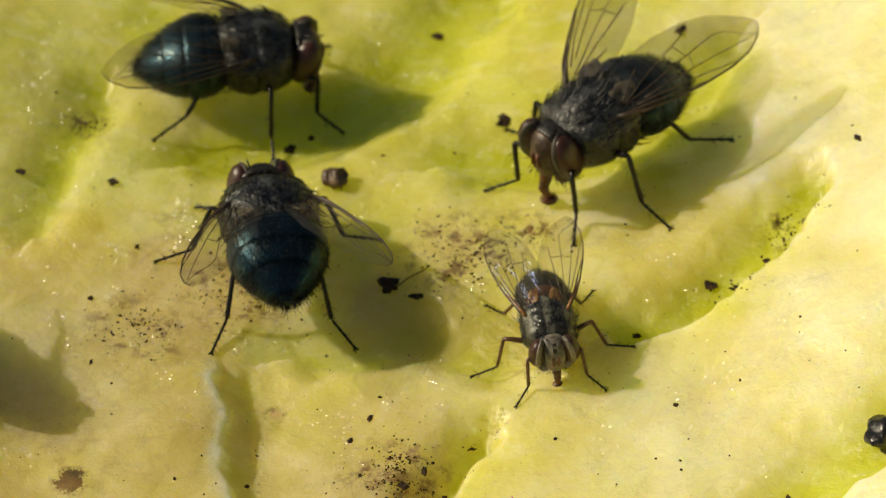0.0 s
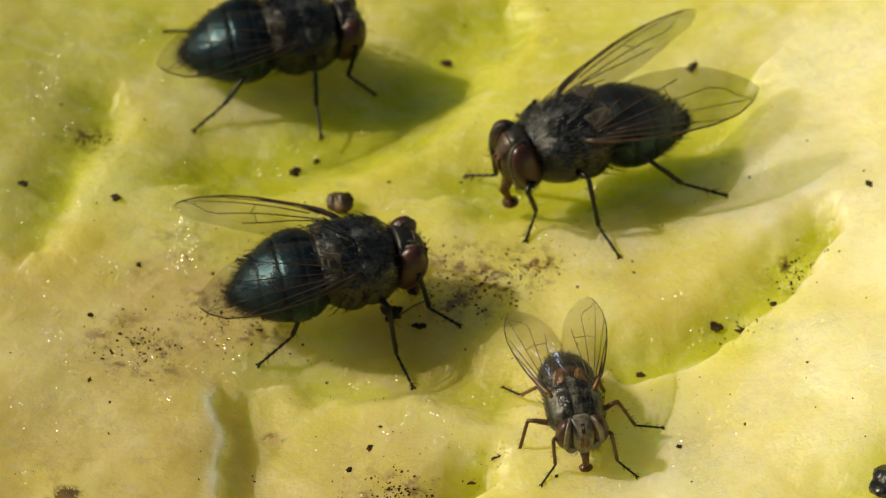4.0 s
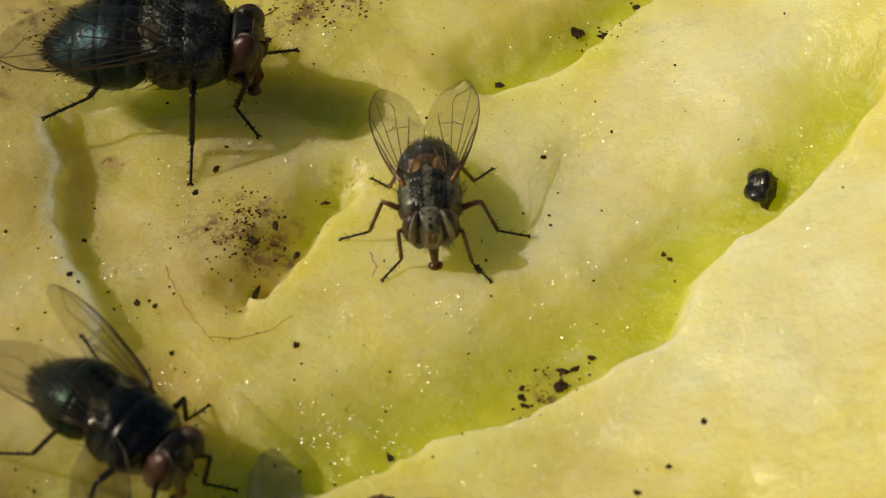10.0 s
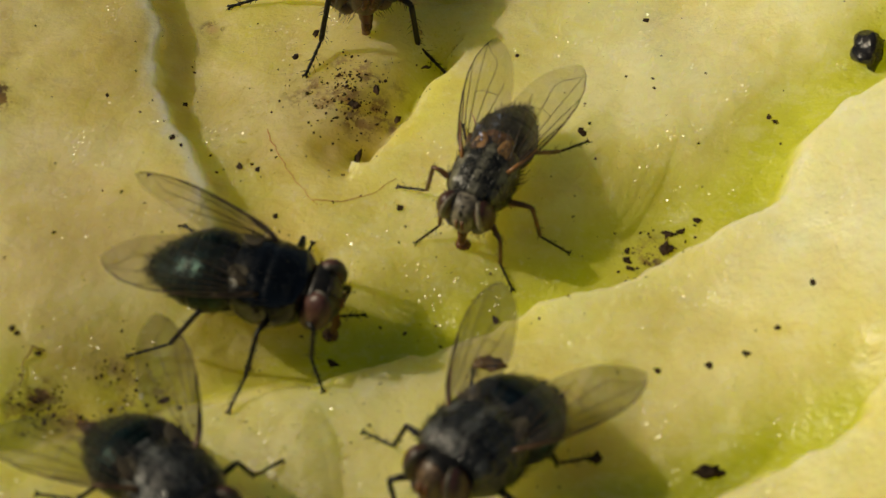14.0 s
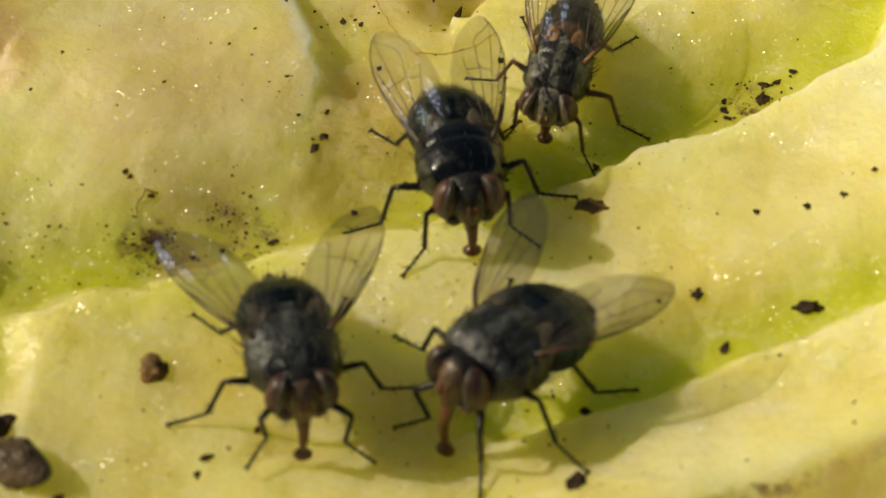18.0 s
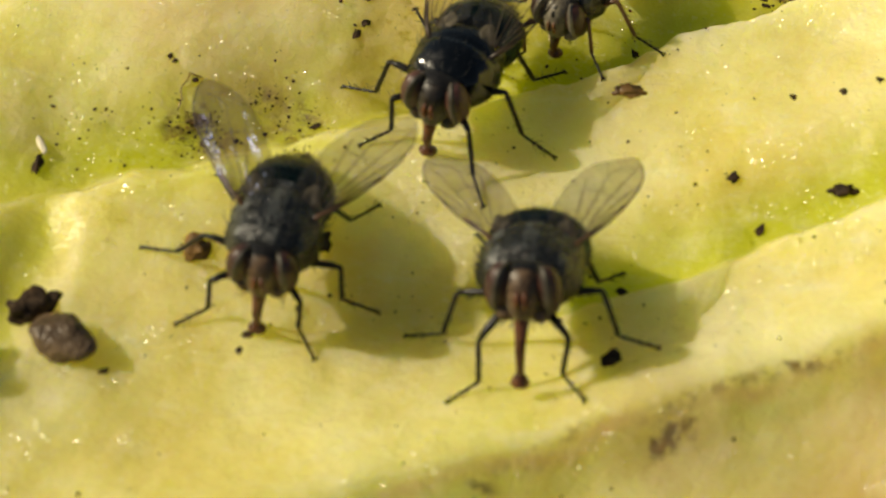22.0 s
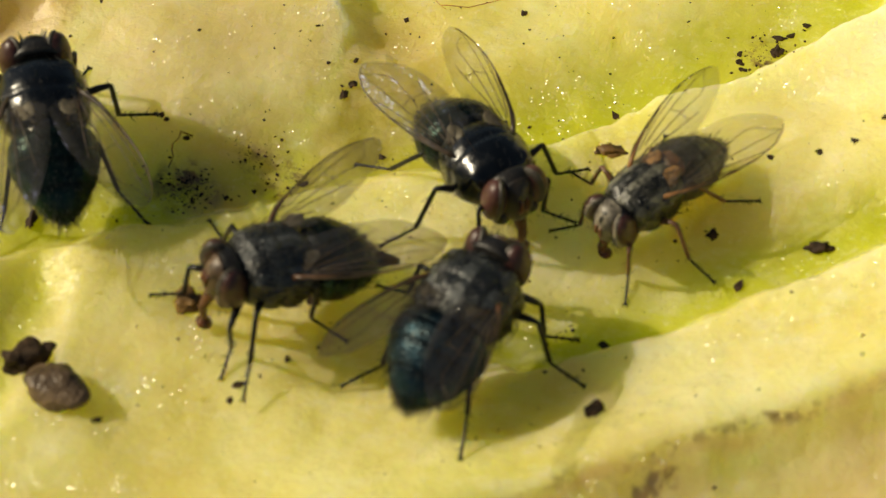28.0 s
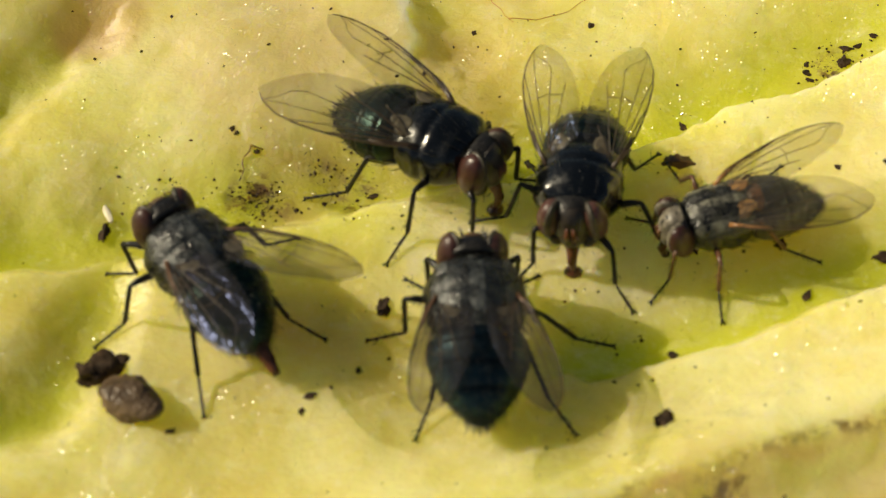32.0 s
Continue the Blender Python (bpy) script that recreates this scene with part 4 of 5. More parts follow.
WIDE = {(1, 1): (0.0, 0.04), (1, -1): (0.0, 0.04)}
FLIES = {
    "A": fly_thing("A", 1, 11.4, 4, BLUE, BLUE_BELLY, FACE_BROWN, EYE_DARK, WING, LEG, LEG, "large blue-black blowfly feeding at the furrow's far edge", ((12, 8, 26), (16, 4, 28)), 1.1, root_mat=VEIN, slim=1.16),
    "B": fly_thing("B", 2, 11.2, 4, BLUE, BLUE_BELLY, FACE_BROWN, EYE_DARK, WING, LEG, LEG, "large steel-blue blowfly with raised, half-spread wings", ((36, 12, 10), (20, 0, 30)), 1.3, root_mat=VEIN, slim=1.14, legs={(2, 1): (-0.05, 0), (2, -1): (-0.05, -0.06)}),
    "C": fly_thing("C", 3, 12.0, 5, BLUE, BLUE_BELLY, FACE_BROWN, EYE_DARK, WING_DARK, LEG, LEG, "large bristly blue-black blowfly with smoky folded wings", ((10, 6, 30), (28, 12, 16)), 1.3, root_mat=VEIN, slim=1.08, span=0.8),
    "D": fly_thing("D", 4, 7.8, 4, GREY, GREY_BELLY, FACE, EYE, WING, LEG_BROWN, LEG_BROWN, "small striped grey-brown fly with amber wing roots", ((14, 8, 18), (14, 7, 18)), 0.8, VEIN_BASE, slim=0.88, span=0.76),
    "E": fly_thing("E", 5, 9.0, 8, BLACK, GREEN_BELLY, FACE_BLACK, EYE_PALE, WING, LEG, LEG, "glossy black fly with red-brown eyes", ((10, 7, 24), (14, 6, 22)), 0.6, root_mat=VEIN, span=0.7),
    "F": fly_thing("F", 6, 8.6, 14, DUSTED, GREEN_BELLY, FACE_BROWN, EYE, WING_DARK, LEG, LEG, "dark dusted fly standing tall on its proboscis", ((30, 3, 14), (32, 2, 14)), 0.8, root_mat=LEG_BROWN, slim=1.05, legs=WIDE, span=0.73),
    "G": fly_thing("G", 7, 8.9, 15, DUSTED, BLUE_BELLY, FACE_BROWN, EYE, WING_DARK, LEG, LEG, "dark grey-dusted blowfly with outspread smoky wings", ((24, 3, 14), (28, 2, 14)), 1.0, root_mat=LEG_BROWN, slim=1.12, legs=WIDE, span=0.7, trunk=1.25),
    "H": fly_thing("H", 8, 9.3, 9, BLACK, GREEN_BELLY, FACE_BLACK, EYE_DARK, WING, LEG, LEG, "glossy black-green fly walking over the melon", ((12, 4, 22), (18, 6, 18)), 0.8, root_mat=VEIN),
}
ovipositor(FLIES["F"], 8.6 * MM, 14)


# ---- crumbs, seeds and fibres ----
def crumb(x, y, wide, high, material, name, label, category, seed, tall=0.6, group="", rough=0.35):
    bm = bmesh.new()
    lump(bm, (wide * 0.5 * MM, high * 0.5 * MM, min(wide, high) * 0.5 * tall * MM), seed, rough, 2 if max(wide, high) < 0.6 else 3)
    ob = tagged(new(name, mesh_of(name, bm, material, max(wide, high) > 0.9)), label, category, group)
    ob.matrix_basis = pose(x * MM, y * MM, (float(relief(x, y)) + min(wide, high) * 0.22 * tall) * MM, 0, 0, (seed * 47) % 60 - 30)
    return ob


CRUMBS_FAR = ((3.5, 19.2, 0.81, 0.67), (-18.1, 12.3, 0.63, 0.5), (-23.2, 12.3, 0.75, 0.37), (-8.8, 17.6, 0.67, 0.73), (-7.7, 18.7, 0.33, 0.5), (14.8, 5.9, 0.7, 0.6), (-0.9, 4.7, 0.8, 0.37), (-0.7, 28.6, 0.6, 0.6),
              (13.8, 26.5, 0.55, 1.02), (-18, 3, 0.38, 0.31), (-16.1, 7.3, 0.34, 0.34), (-17.2, -2.1, 0.27, 0.27), (16.2, 5.5, 0.8, 0.36), (17.8, 7.2, 0.43, 0.37), (-2.4, 5.7, 1.04, 1.16), (22.9, 13.4, 0.45, 0.5))
CRUMBS_PIT = ((-2.9, -4, 0.32, 0.45), (-3.8, -5.5, 0.32, 0.32), (-1, -8.3, 0.45, 0.6), (0, -7.3, 0.3, 0.6), (-0.8, -10.9, 0.42, 0.89), (1, -8.3, 0.31, 0.43), (-8.7, -8.8, 0.26, 0.26), (-6, -12.7, 0.34, 0.34), (-5.2, -12.9, 0.26, 0.26),
              (-4.3, -15.6, 0.27, 0.27), (-9, -12, 0.29, 0.29), (1.2, -15, 0.3, 0.3), (9.4, -11.1, 0.33, 0.3), (12.6, -3.9, 0.33, 0.3), (18.1, -10.6, 0.35, 0.21), (10.8, 2.7, 0.6, 0.3), (2.3, -5.1, 0.53, 0.23), (18.6, -21.1, 0.33, 0.33))
CRUMBS_VALLEY = ((12.9, -16.9, 0.5, 0.6), (13.1, -16.2, 0.65, 0.27), (13.6, -16.1, 0.52, 0.21), (11.2, -16.9, 0.26, 0.26), (11.2, -17.4, 0.4, 0.28), (11.1, -18.6, 0.3, 0.4), (11.3, -17.8, 0.45, 0.22), (5.4, -20.4, 0.35, 0.4),
                 (-6.6, -20, 0.42, 0.37), (-7, -20.6, 0.33, 0.58), (-6.5, -18.8, 0.26, 0.33), (9.3, -10.9, 0.31, 0.31), (12, -24.6, 0.3, 0.3), (13.9, -29.4, 1.37, 0.59))
CRUMBS_NEAR = ((9.3, -28.8, 0.48, 0.53), (10.3, -31.1, 0.42, 0.47), (15.6, -24.3, 0.33, 0.33), (14.1, -24.6, 0.29, 0.29), (-13.8, -23.9, 0.36, 0.21), (-14.7, -23.2, 0.24, 0.3), (-1.6, -22.7, 0.7, 0.25), (17, -23.1, 0.3, 0.3), (17.8, -10.3, 0.33, 0.25),
               (-20.1, -28.6, 0.54, 0.88), (-7.7, -32.3, 0.63, 0.78), (-8.6, -35.7, 0.35, 0.3), (-10.5, -37.2, 0.56, 0.28), (-10.8, -38, 0.3, 0.3), (4, -38.6, 0.81, 0.81), (4.6, -34, 0.64, 0.3), (-5.2, -23.1, 0.3, 0.3), (-8.6, -25.1, 0.5, 0.3))
CRUMBS_LAST = ((-10.7, -25.9, 0.3, 0.3), (14.3, -15.7, 0.45, 0.25), (-14.9, -23, 0.27, 0.27), (-16, -39.5, 0.54, 0.27), (-11.9, -26.4, 0.26, 0.26))


def loose_things():
    seed = 0
    for zone in (CRUMBS_FAR, CRUMBS_PIT, CRUMBS_VALLEY, CRUMBS_NEAR, CRUMBS_LAST):
        for x, y, wide, high in zone:
            seed += 1
            crumb(x, y, wide * 0.85, high * 1.05, CRUMB, "soil_crumb", "small dark crumb of soil on the melon flesh", "soil crumb", seed, 0.5, "soil crumbs", 0.95)
    crumb(22.4, -7.5, 1.55, 1.9, WET_CRUMB, "black_crumb", "large glossy black wet crumb in the furrow", "crumb", 201, 0.75, rough=0.55)
    crumb(-5.9, 13.8, 1.35, 1.5, NUTLET, "seed_husk", "round dark brown seed husk with a ragged rim", "seed", 202, 0.9, rough=0.6)
    crumb(-17.7, -38.3, 2.8, 2.05, NUTLET, "seed", "rounded brown seed with a pale worn side", "seed", 203, 0.7, rough=0.28)
    crumb(-19.3, -36.5, 1.9, 1.4, CRUMB, "bark_crumb", "dark ragged crumb of bark beside the brown seed", "crumb", 204, 0.9, rough=0.6)
    crumb(-18.5, -36.0, 1.0, 0.55, CRUMB, "bark_crumb", "dark ragged splinter of bark beside the brown seed", "crumb", 205, 0.9, rough=0.6)
    crumb(5, -24, 1.25, 0.7, LEAF, "leaf_scrap", "curled dark brown scrap of dead leaf", "leaf", 206, 0.5, rough=0.7)
    crumb(-12.9, -33.1, 1.1, 1.2, LEAF, "leaf_scrap", "dark brown scrap of dead leaf with an orange rim", "leaf", 207, 0.5, rough=0.5)
    crumb(-20.1, -27.5, 0.3, 1.6, PETAL, "petal_scrap", "narrow pale scrap of petal", "petal", 208, 0.6, rough=0.3)
    for name, label, material, thick, line in (
        ("fibre", "thin orange plant fibre lying on the flesh", FIBRE, 0.05, ((-4.9, -10.4), (-4.4, -11.7), (-3.7, -13.2), (-2.5, -15.1))),
        ("fibre", "thin orange plant fibre lying on the flesh", FIBRE, 0.045, ((-2.7, -14.8), (-1.4, -14.8), (0, -14.2), (1, -13.4))),
        ("fibre", "short pink fibre lying on the flesh", PINK, 0.05, ((4.4, -9.5), (4.7, -10.3), (4.6, -11.1))),
        ("rootlet", "reddish brown rootlet beside a soil crumb", LEAF, 0.10, ((-2.1, 5.5), (-1.2, 6.1), (-0.2, 6.8))),
        ("rootlet", "curled reddish brown rootlet", LEAF, 0.09, ((-13.5, -23.8), (-14, -23.7), (-14.3, -24.3), (-14.4, -25.4))),
        ("rootlet", "thin reddish brown rootlet on the flesh", LEAF, 0.10, ((-27.6, 16), (-26.6, 17), (-25.8, 17.9)))):
        bm = bmesh.new()
        fine = [(a[0] + (b[0] - a[0]) * k / 4, a[1] + (b[1] - a[1]) * k / 4) for a, b in zip(line, line[1:]) for k in range(4)] + [line[-1]]
        tube(bm, [((x + 0.06 * math.sin(7 * y)) * MM, y * MM, (float(relief(x, y)) + thick * 0.8) * MM) for x, y in fine], [thick * 0.5 * MM * (1 - 0.5 * i / len(fine)) for i in range(len(fine))], 6)
        tagged(new(name, mesh_of(name, bm, material)), label, "fibre" if name == "fibre" else "root")


def scatter(name, label, category, material, count, places, sizes, seed, flat, facets, sink):
    """Specks too many to count, in one mesh. places: x, y, reach, share."""
    rng = np.random.default_rng(seed)
    share = np.array([p[3] for p in places], float)
    pick = rng.choice(len(places), count, p=share / share.sum())
    middle = np.array([p[:3] for p in places])[pick]
    xy = middle[:, :2] + rng.normal(0, 1, (count, 2)) * middle[:, 2:] * 0.6
    z = relief(xy[:, 0], xy[:, 1])
    size = sizes[0] * (sizes[1] / sizes[0]) ** (rng.random(count) ** 2.2)
    bm = bmesh.new()
    base = bmesh.ops.create_icosphere(bm, subdivisions=facets, radius=1.0)["verts"]
    shape = np.array([v.co[:] for v in bm.verts])
    tris = np.array([[v.index for v in f.verts] for f in bm.faces])
    bm.free()
    verts, faces = [], []
    for i in range(count):
        a = rng.uniform(0, math.pi)
        s = shape * (1 + 0.3 * (rng.random((len(shape), 1)) - 0.5) * (facets == 1)) * np.array([rng.uniform(0.5, 1.6), rng.uniform(0.5, 1.2), flat]) * size[i]
        s = np.stack([s[:, 0] * math.cos(a) - s[:, 1] * math.sin(a), s[:, 0] * math.sin(a) + s[:, 1] * math.cos(a), s[:, 2] + size[i] * sink], -1)
        verts.append(s + (xy[i, 0], xy[i, 1], z[i]))
        faces.append(tris + i * len(shape))
    me = bpy.data.meshes.new(name)
    me.from_pydata((np.concatenate(verts) * MM).tolist(), [], np.concatenate(faces).tolist())
    me.materials.append(material)
    me.polygons.foreach_set("use_smooth", [facets > 1] * len(me.polygons))
    return tagged(new(name, me), label, category, kind="stuff")


loose_things()
scatter("soil_specks", "fine dark specks of soil scattered over the flesh", "soil", CRUMB, 3600,
        ((1.5, 7.9, 2.2, 5), (4.6, 9.4, 1.6, 2), (-15.3, 0.9, 2.0, 3), (-10.9, 4.9, 2.2, 3), (-9.5, 8.7, 2.0, 1.5), (-20.6, 17.8, 1.3, 2.5), (19, 9.1, 1.1, 2), (16.2, 4.8, 1.6, 1), (-1.2, -7.8, 1.8, 5), (12.2, -17.1, 1.2, 1),
         (-13.6, -26.3, 1.0, 3.5), (-9.4, -25.2, 1.3, 1), (-17.7, -26.4, 2.2, 1), (-10.9, -24, 0.8, 1), (0, -10, 22, 7), (-3, -30, 15, 6), (0, 15, 18, 3)), (0.018, 0.10), 5, 0.6, 1, 0.25)
scatter("juice_drops", "tiny glinting drops of juice on the wet flesh", "juice", DROP, 1500,
        ((-4, 27, 2.5, 2), (3, 28.8, 2.0, 3), (4, 10.8, 2, 1.5), (-12.9, 14.3, 3, 2), (3.2, -4.6, 1.0, 2), (-5, -9, 2.5, 2), (23.3, -6, 1.2, 2), (-17.7, -30.8, 2, 2), (-5, -20, 2.5, 3), (-3, -29, 2.5, 2), (0, -10, 20, 4), (-2, -28, 14, 5)), (0.03, 0.11), 8, 0.6, 2, 0.1)


# ---- what moves ----
# seconds, place in millimetres, lean, nod and heading in degrees
TRAILS = {
    "A": ((0, -11.61, 21.68, 0.30, 4, 6, 11), (0.5, -12.42, 23.02, 0.33, 5, 5, 22), (1, -12.28, 23.02, 0.30, 6, 4, 27), (2, -11.19, 25.52, 0.17, 6, 3, 23), (5, -7.86, 26.41, -0.12, 5, 4, 12), (6, -5.15, 28.44, -0.12, 3, 5, 5), (32, -5.15, 28.44, -0.12, 3, 5, 5)),
    "B": ((0, -8.82, 6.74, 0.31, 4, 7, 104), (0.4, -8.19, 6.32, 0.26, 5, 7, 92), (0.8, -5.84, 9.32, 0.11, 2, 8, 84), (1, -6.99, 10.34, 0.26, 1, 9, 92), (1.2, -5.16, 10.69, 0.12, -0, -0, 43), (1.6, -4.16, 7.73, -0.09, 4, -2, 21), (2, -2.65, 8.46, -0.17, 3, -2, 15), (2.4, -2.70, 7.74, -0.19, 4, -3, 13), (4.5, -5.36, 6.11, 0.01, 4, -0, 20), (5, -5.6, 5.68, 0.00, 3, 0, 21), (6, -7.43, 4.61, 0.13, 2, 3, 20), (7, -7.94, 3.00, 0.24, 1, 6, 15), (7.5, -9.03, 2.73, 0.22, 1, 7, 9), (8, -8.43, 2.59, 0.23, 1, 7, 8), (9, -7.43, 1.83, 0.26, -0, 4, 1), (10, -4.96, 1.20, 0.13, -1, 2, -1), (10.5, -4.44, 1.70, -0.11, 0, 3, -35), (11, -4.60, 2.06, 0.00, 1, 2, -62), (12, -4.20, 0.53, -0.17, -1, 2, -72), (12.5, -0.27, -1.61, -0.26, 3, 0, -70), (13, -0.55, -3.75, -0.28, 2, 1, -68), (14, -1.23, -0.30, -0.29, 0, 4, -79), (17, 0.34, 1.42, -0.17, 3, 1, -81), (32, 0.34, 1.42, -0.17, 3, 1, -81)),
    "C": ((0, 8.95, 14.68, 0.73, 4, 4, -136), (1, 8.92, 14.40, 0.68, 3, 4, -140), (2, 8.58, 16.77, 0.64, 2, 5, -161), (5, 5.78, 16.05, 0.46, 1, 4, -153), (6, 3.85, 16.01, 0.36, 0, 3, -163), (7, 2.18, 16.78, 0.20, 0, 4, -183), (7.5, 2.20, 16.45, 0.20, 0, 4, -184), (32, 2.20, 16.45, 0.20, 0, 4, -184)),
    "D": ((0, 6.28, 0.50, 0.10, 4, -1, -81), (1, 6.85, -0.24, -0.02, 3, -3, -82), (2, 6.66, -0.43, -0.04, 3, -4, -80), (5, 7.75, -3.36, -0.02, 7, -4, -78), (6, 7.34, -3.38, -0.03, 9, -2, -89), (6.5, 6.82, -3.57, -0.07, 8, -2, -91), (7, 6.79, -3.44, -0.08, 7, -2, -95), (7.5, 6.38, -5.03, -0.09, 9, -1, -95), (8, 6.42, -4.45, -0.13, 8, -1, -101), (8.5, 5.92, -6.67, 0.08, 7, 0, -103), (9, 6.76, -5.91, 0.05, 9, -0, -94), (10, 7.38, -8.13, 0.21, 7, -5, -89), (10.5, 8.69, -11.44, 0.41, 4, 1, -75), (11, 9.52, -11.38, 0.47, 4, 2, -68), (11.5, 7.07, -14.11, 0.26, 1, 8, -100), (12, 6.55, -13.58, 0.20, 0, 6, -111), (12.5, 5.84, -14.38, 0.15, -1, 7, -110), (13, 5.74, -13.06, 0.10, 2, 5, -121), (13.5, 5.40, -14.63, 0.06, -1, 7, -110), (14, 5.00, -14.71, 0.04, -1, 6, -114), (14.4, 5.11, -15.22, -0.06, -1, 8, -112), (16.6, 3.49, -17.39, -0.31, -2, 9, -102), (17, 4.01, -16.63, -0.25, -2, 9, -106), (17.5, 3.68, -17.21, -0.31, -2, 9, -103), (18, 3.79, -16.80, -0.26, -2, 9, -105), (19, 2.61, -15.09, -0.22, 2, 0, -106), (20, 3.10, -16.67, -0.24, -2, 9, -101), (21, 3.07, -18.83, -0.16, 1, 4, -94), (22, 3.05, -19.17, -0.14, 1, 0, -119), (22.5, 5.10, -21.15, -0.02, 4, -4, -88), (23, 6.67, -26.83, 0.18, 2, 4, -103), (24, 7.85, -28.74, 0.33, 3, 4, -88), (24.4, 7.08, -28.76, 0.16, 3, 5, -83), (26.6, 6.87, -27.23, 0.23, -0, 6, -119), (27, 6.23, -28.31, 0.15, -0, 7, -121), (27.4, 6.45, -27.83, 0.19, -0, 6, -121), (28, 6.54, -27.87, 0.18, -2, 5, -138), (28.6, 6.36, -27.83, 0.21, -1, 6, -133), (29, 5.95, -28.55, 0.00, -4, 4, -140), (30, 6.38, -28.23, -0.02, -5, 3, -153), (31, 5.93, -27.97, -0.02, -5, 2, -164), (32, 6.77, -28.37, -0.02, -6, 2, -164)),
    "E": ((0, -27.00, -3.00, 3.42, -11, 6, -50), (1, -23.00, -3.00, 2.58, -8, 6, -50), (1.2, -19.00, -7.00, 1.93, -5, 6, -50), (1.4, -16.00, -13.00, 1.71, -5, 0, -55), (1.8, -15.00, -20.00, 1.90, -1, 5, -40), (5, -14.00, -22.00, 1.65, 3, 9, -35), (7.2, -9.00, -23.00, 0.65, -2, 10, -37), (8, -7.00, -21.10, 0.50, -2, 11, -34), (8.5, -6.95, -20.86, 0.52, -2, 11, -36), (9, -6.78, -21.55, 0.52, -2, 11, -35), (9.5, -6.92, -21.06, 0.51, -1, 11, -36), (10, -6.08, -21.93, 0.31, -4, 9, -37), (10.5, -6.04, -21.79, 0.31, -4, 8, -37), (11, -6.15, -22.57, 0.41, -3, 9, -36), (11.5, -5.53, -23.41, 0.08, -6, 1, -44), (12, -5.01, -22.20, 0.07, -5, 5, -34), (12.5, -5.27, -21.74, 0.26, -3, 6, -28), (13, -4.93, -21.56, 0.29, 1, 7, -18), (13.5, -5.05, -21.78, 0.29, 1, 7, -20), (14, -4.61, -21.51, 0.24, 2, 6, -15), (14.4, -3.88, -20.98, 0.03, -3, 4, -23), (16.6, -2.02, -22.57, -0.04, -1, -2, -41), (17, -1.41, -22.19, -0.02, -3, -1, -55), (17.5, -1.18, -23.49, -0.12, -2, -2, -52), (18, -0.59, -23.36, -0.05, 1, -2, -80), (18.5, -1.66, -23.61, -0.06, 1, -2, -86), (19, -2.22, -24.19, -0.16, -1, -4, -97), (19.5, -2.96, -24.11, -0.02, -1, -2, -92), (20, -1.92, -25.92, -0.17, -2, -6, -89), (20.5, -2.26, -24.82, -0.18, -1, -4, -92), (21, -2.73, -24.50, -0.16, -1, -4, -101), (21.5, -2.85, -25.78, -0.16, -1, -5, -102), (22, -2.46, -24.50, -0.18, -2, -4, -112), (22.5, -3.19, -23.79, -0.06, -3, -3, -107), (23, -2.02, -25.78, -0.17, -2, -6, -96), (23.5, -3.30, -26.70, -0.00, 2, -1, -104), (24, -3.43, -27.69, -0.03, 1, -2, -110), (24.4, -3.83, -27.46, -0.07, 1, -2, -110), (26.6, -4.38, -29.42, -0.07, -0, -1, -104), (27, -5.05, -30.26, -0.11, -1, -1, -111), (27.3, -3.63, -27.42, 0.04, 1, -1, -100), (27.4, -2.89, -26.53, -0.15, -3, -5, -83), (27.5, -1.71, -25.98, -0.15, -0, -4, -53), (27.8, -1.17, -25.98, -0.17, -0, -5, -58), (28, -0.53, -26.79, -0.15, -1, -4, -59), (28.6, -1.51, -26.43, -0.23, -1, -6, -68), (29, -0.60, -25.33, -0.25, 1, -7, -72), (30, 0.01, -26.55, -0.27, 1, -5, -87), (31, -0.70, -27.37, -0.11, 3, -2, -93), (31.6, 0.93, -27.50, -0.13, 3, -1, -99), (32, 0.73, -27.14, -0.13, 3, -1, -97)),
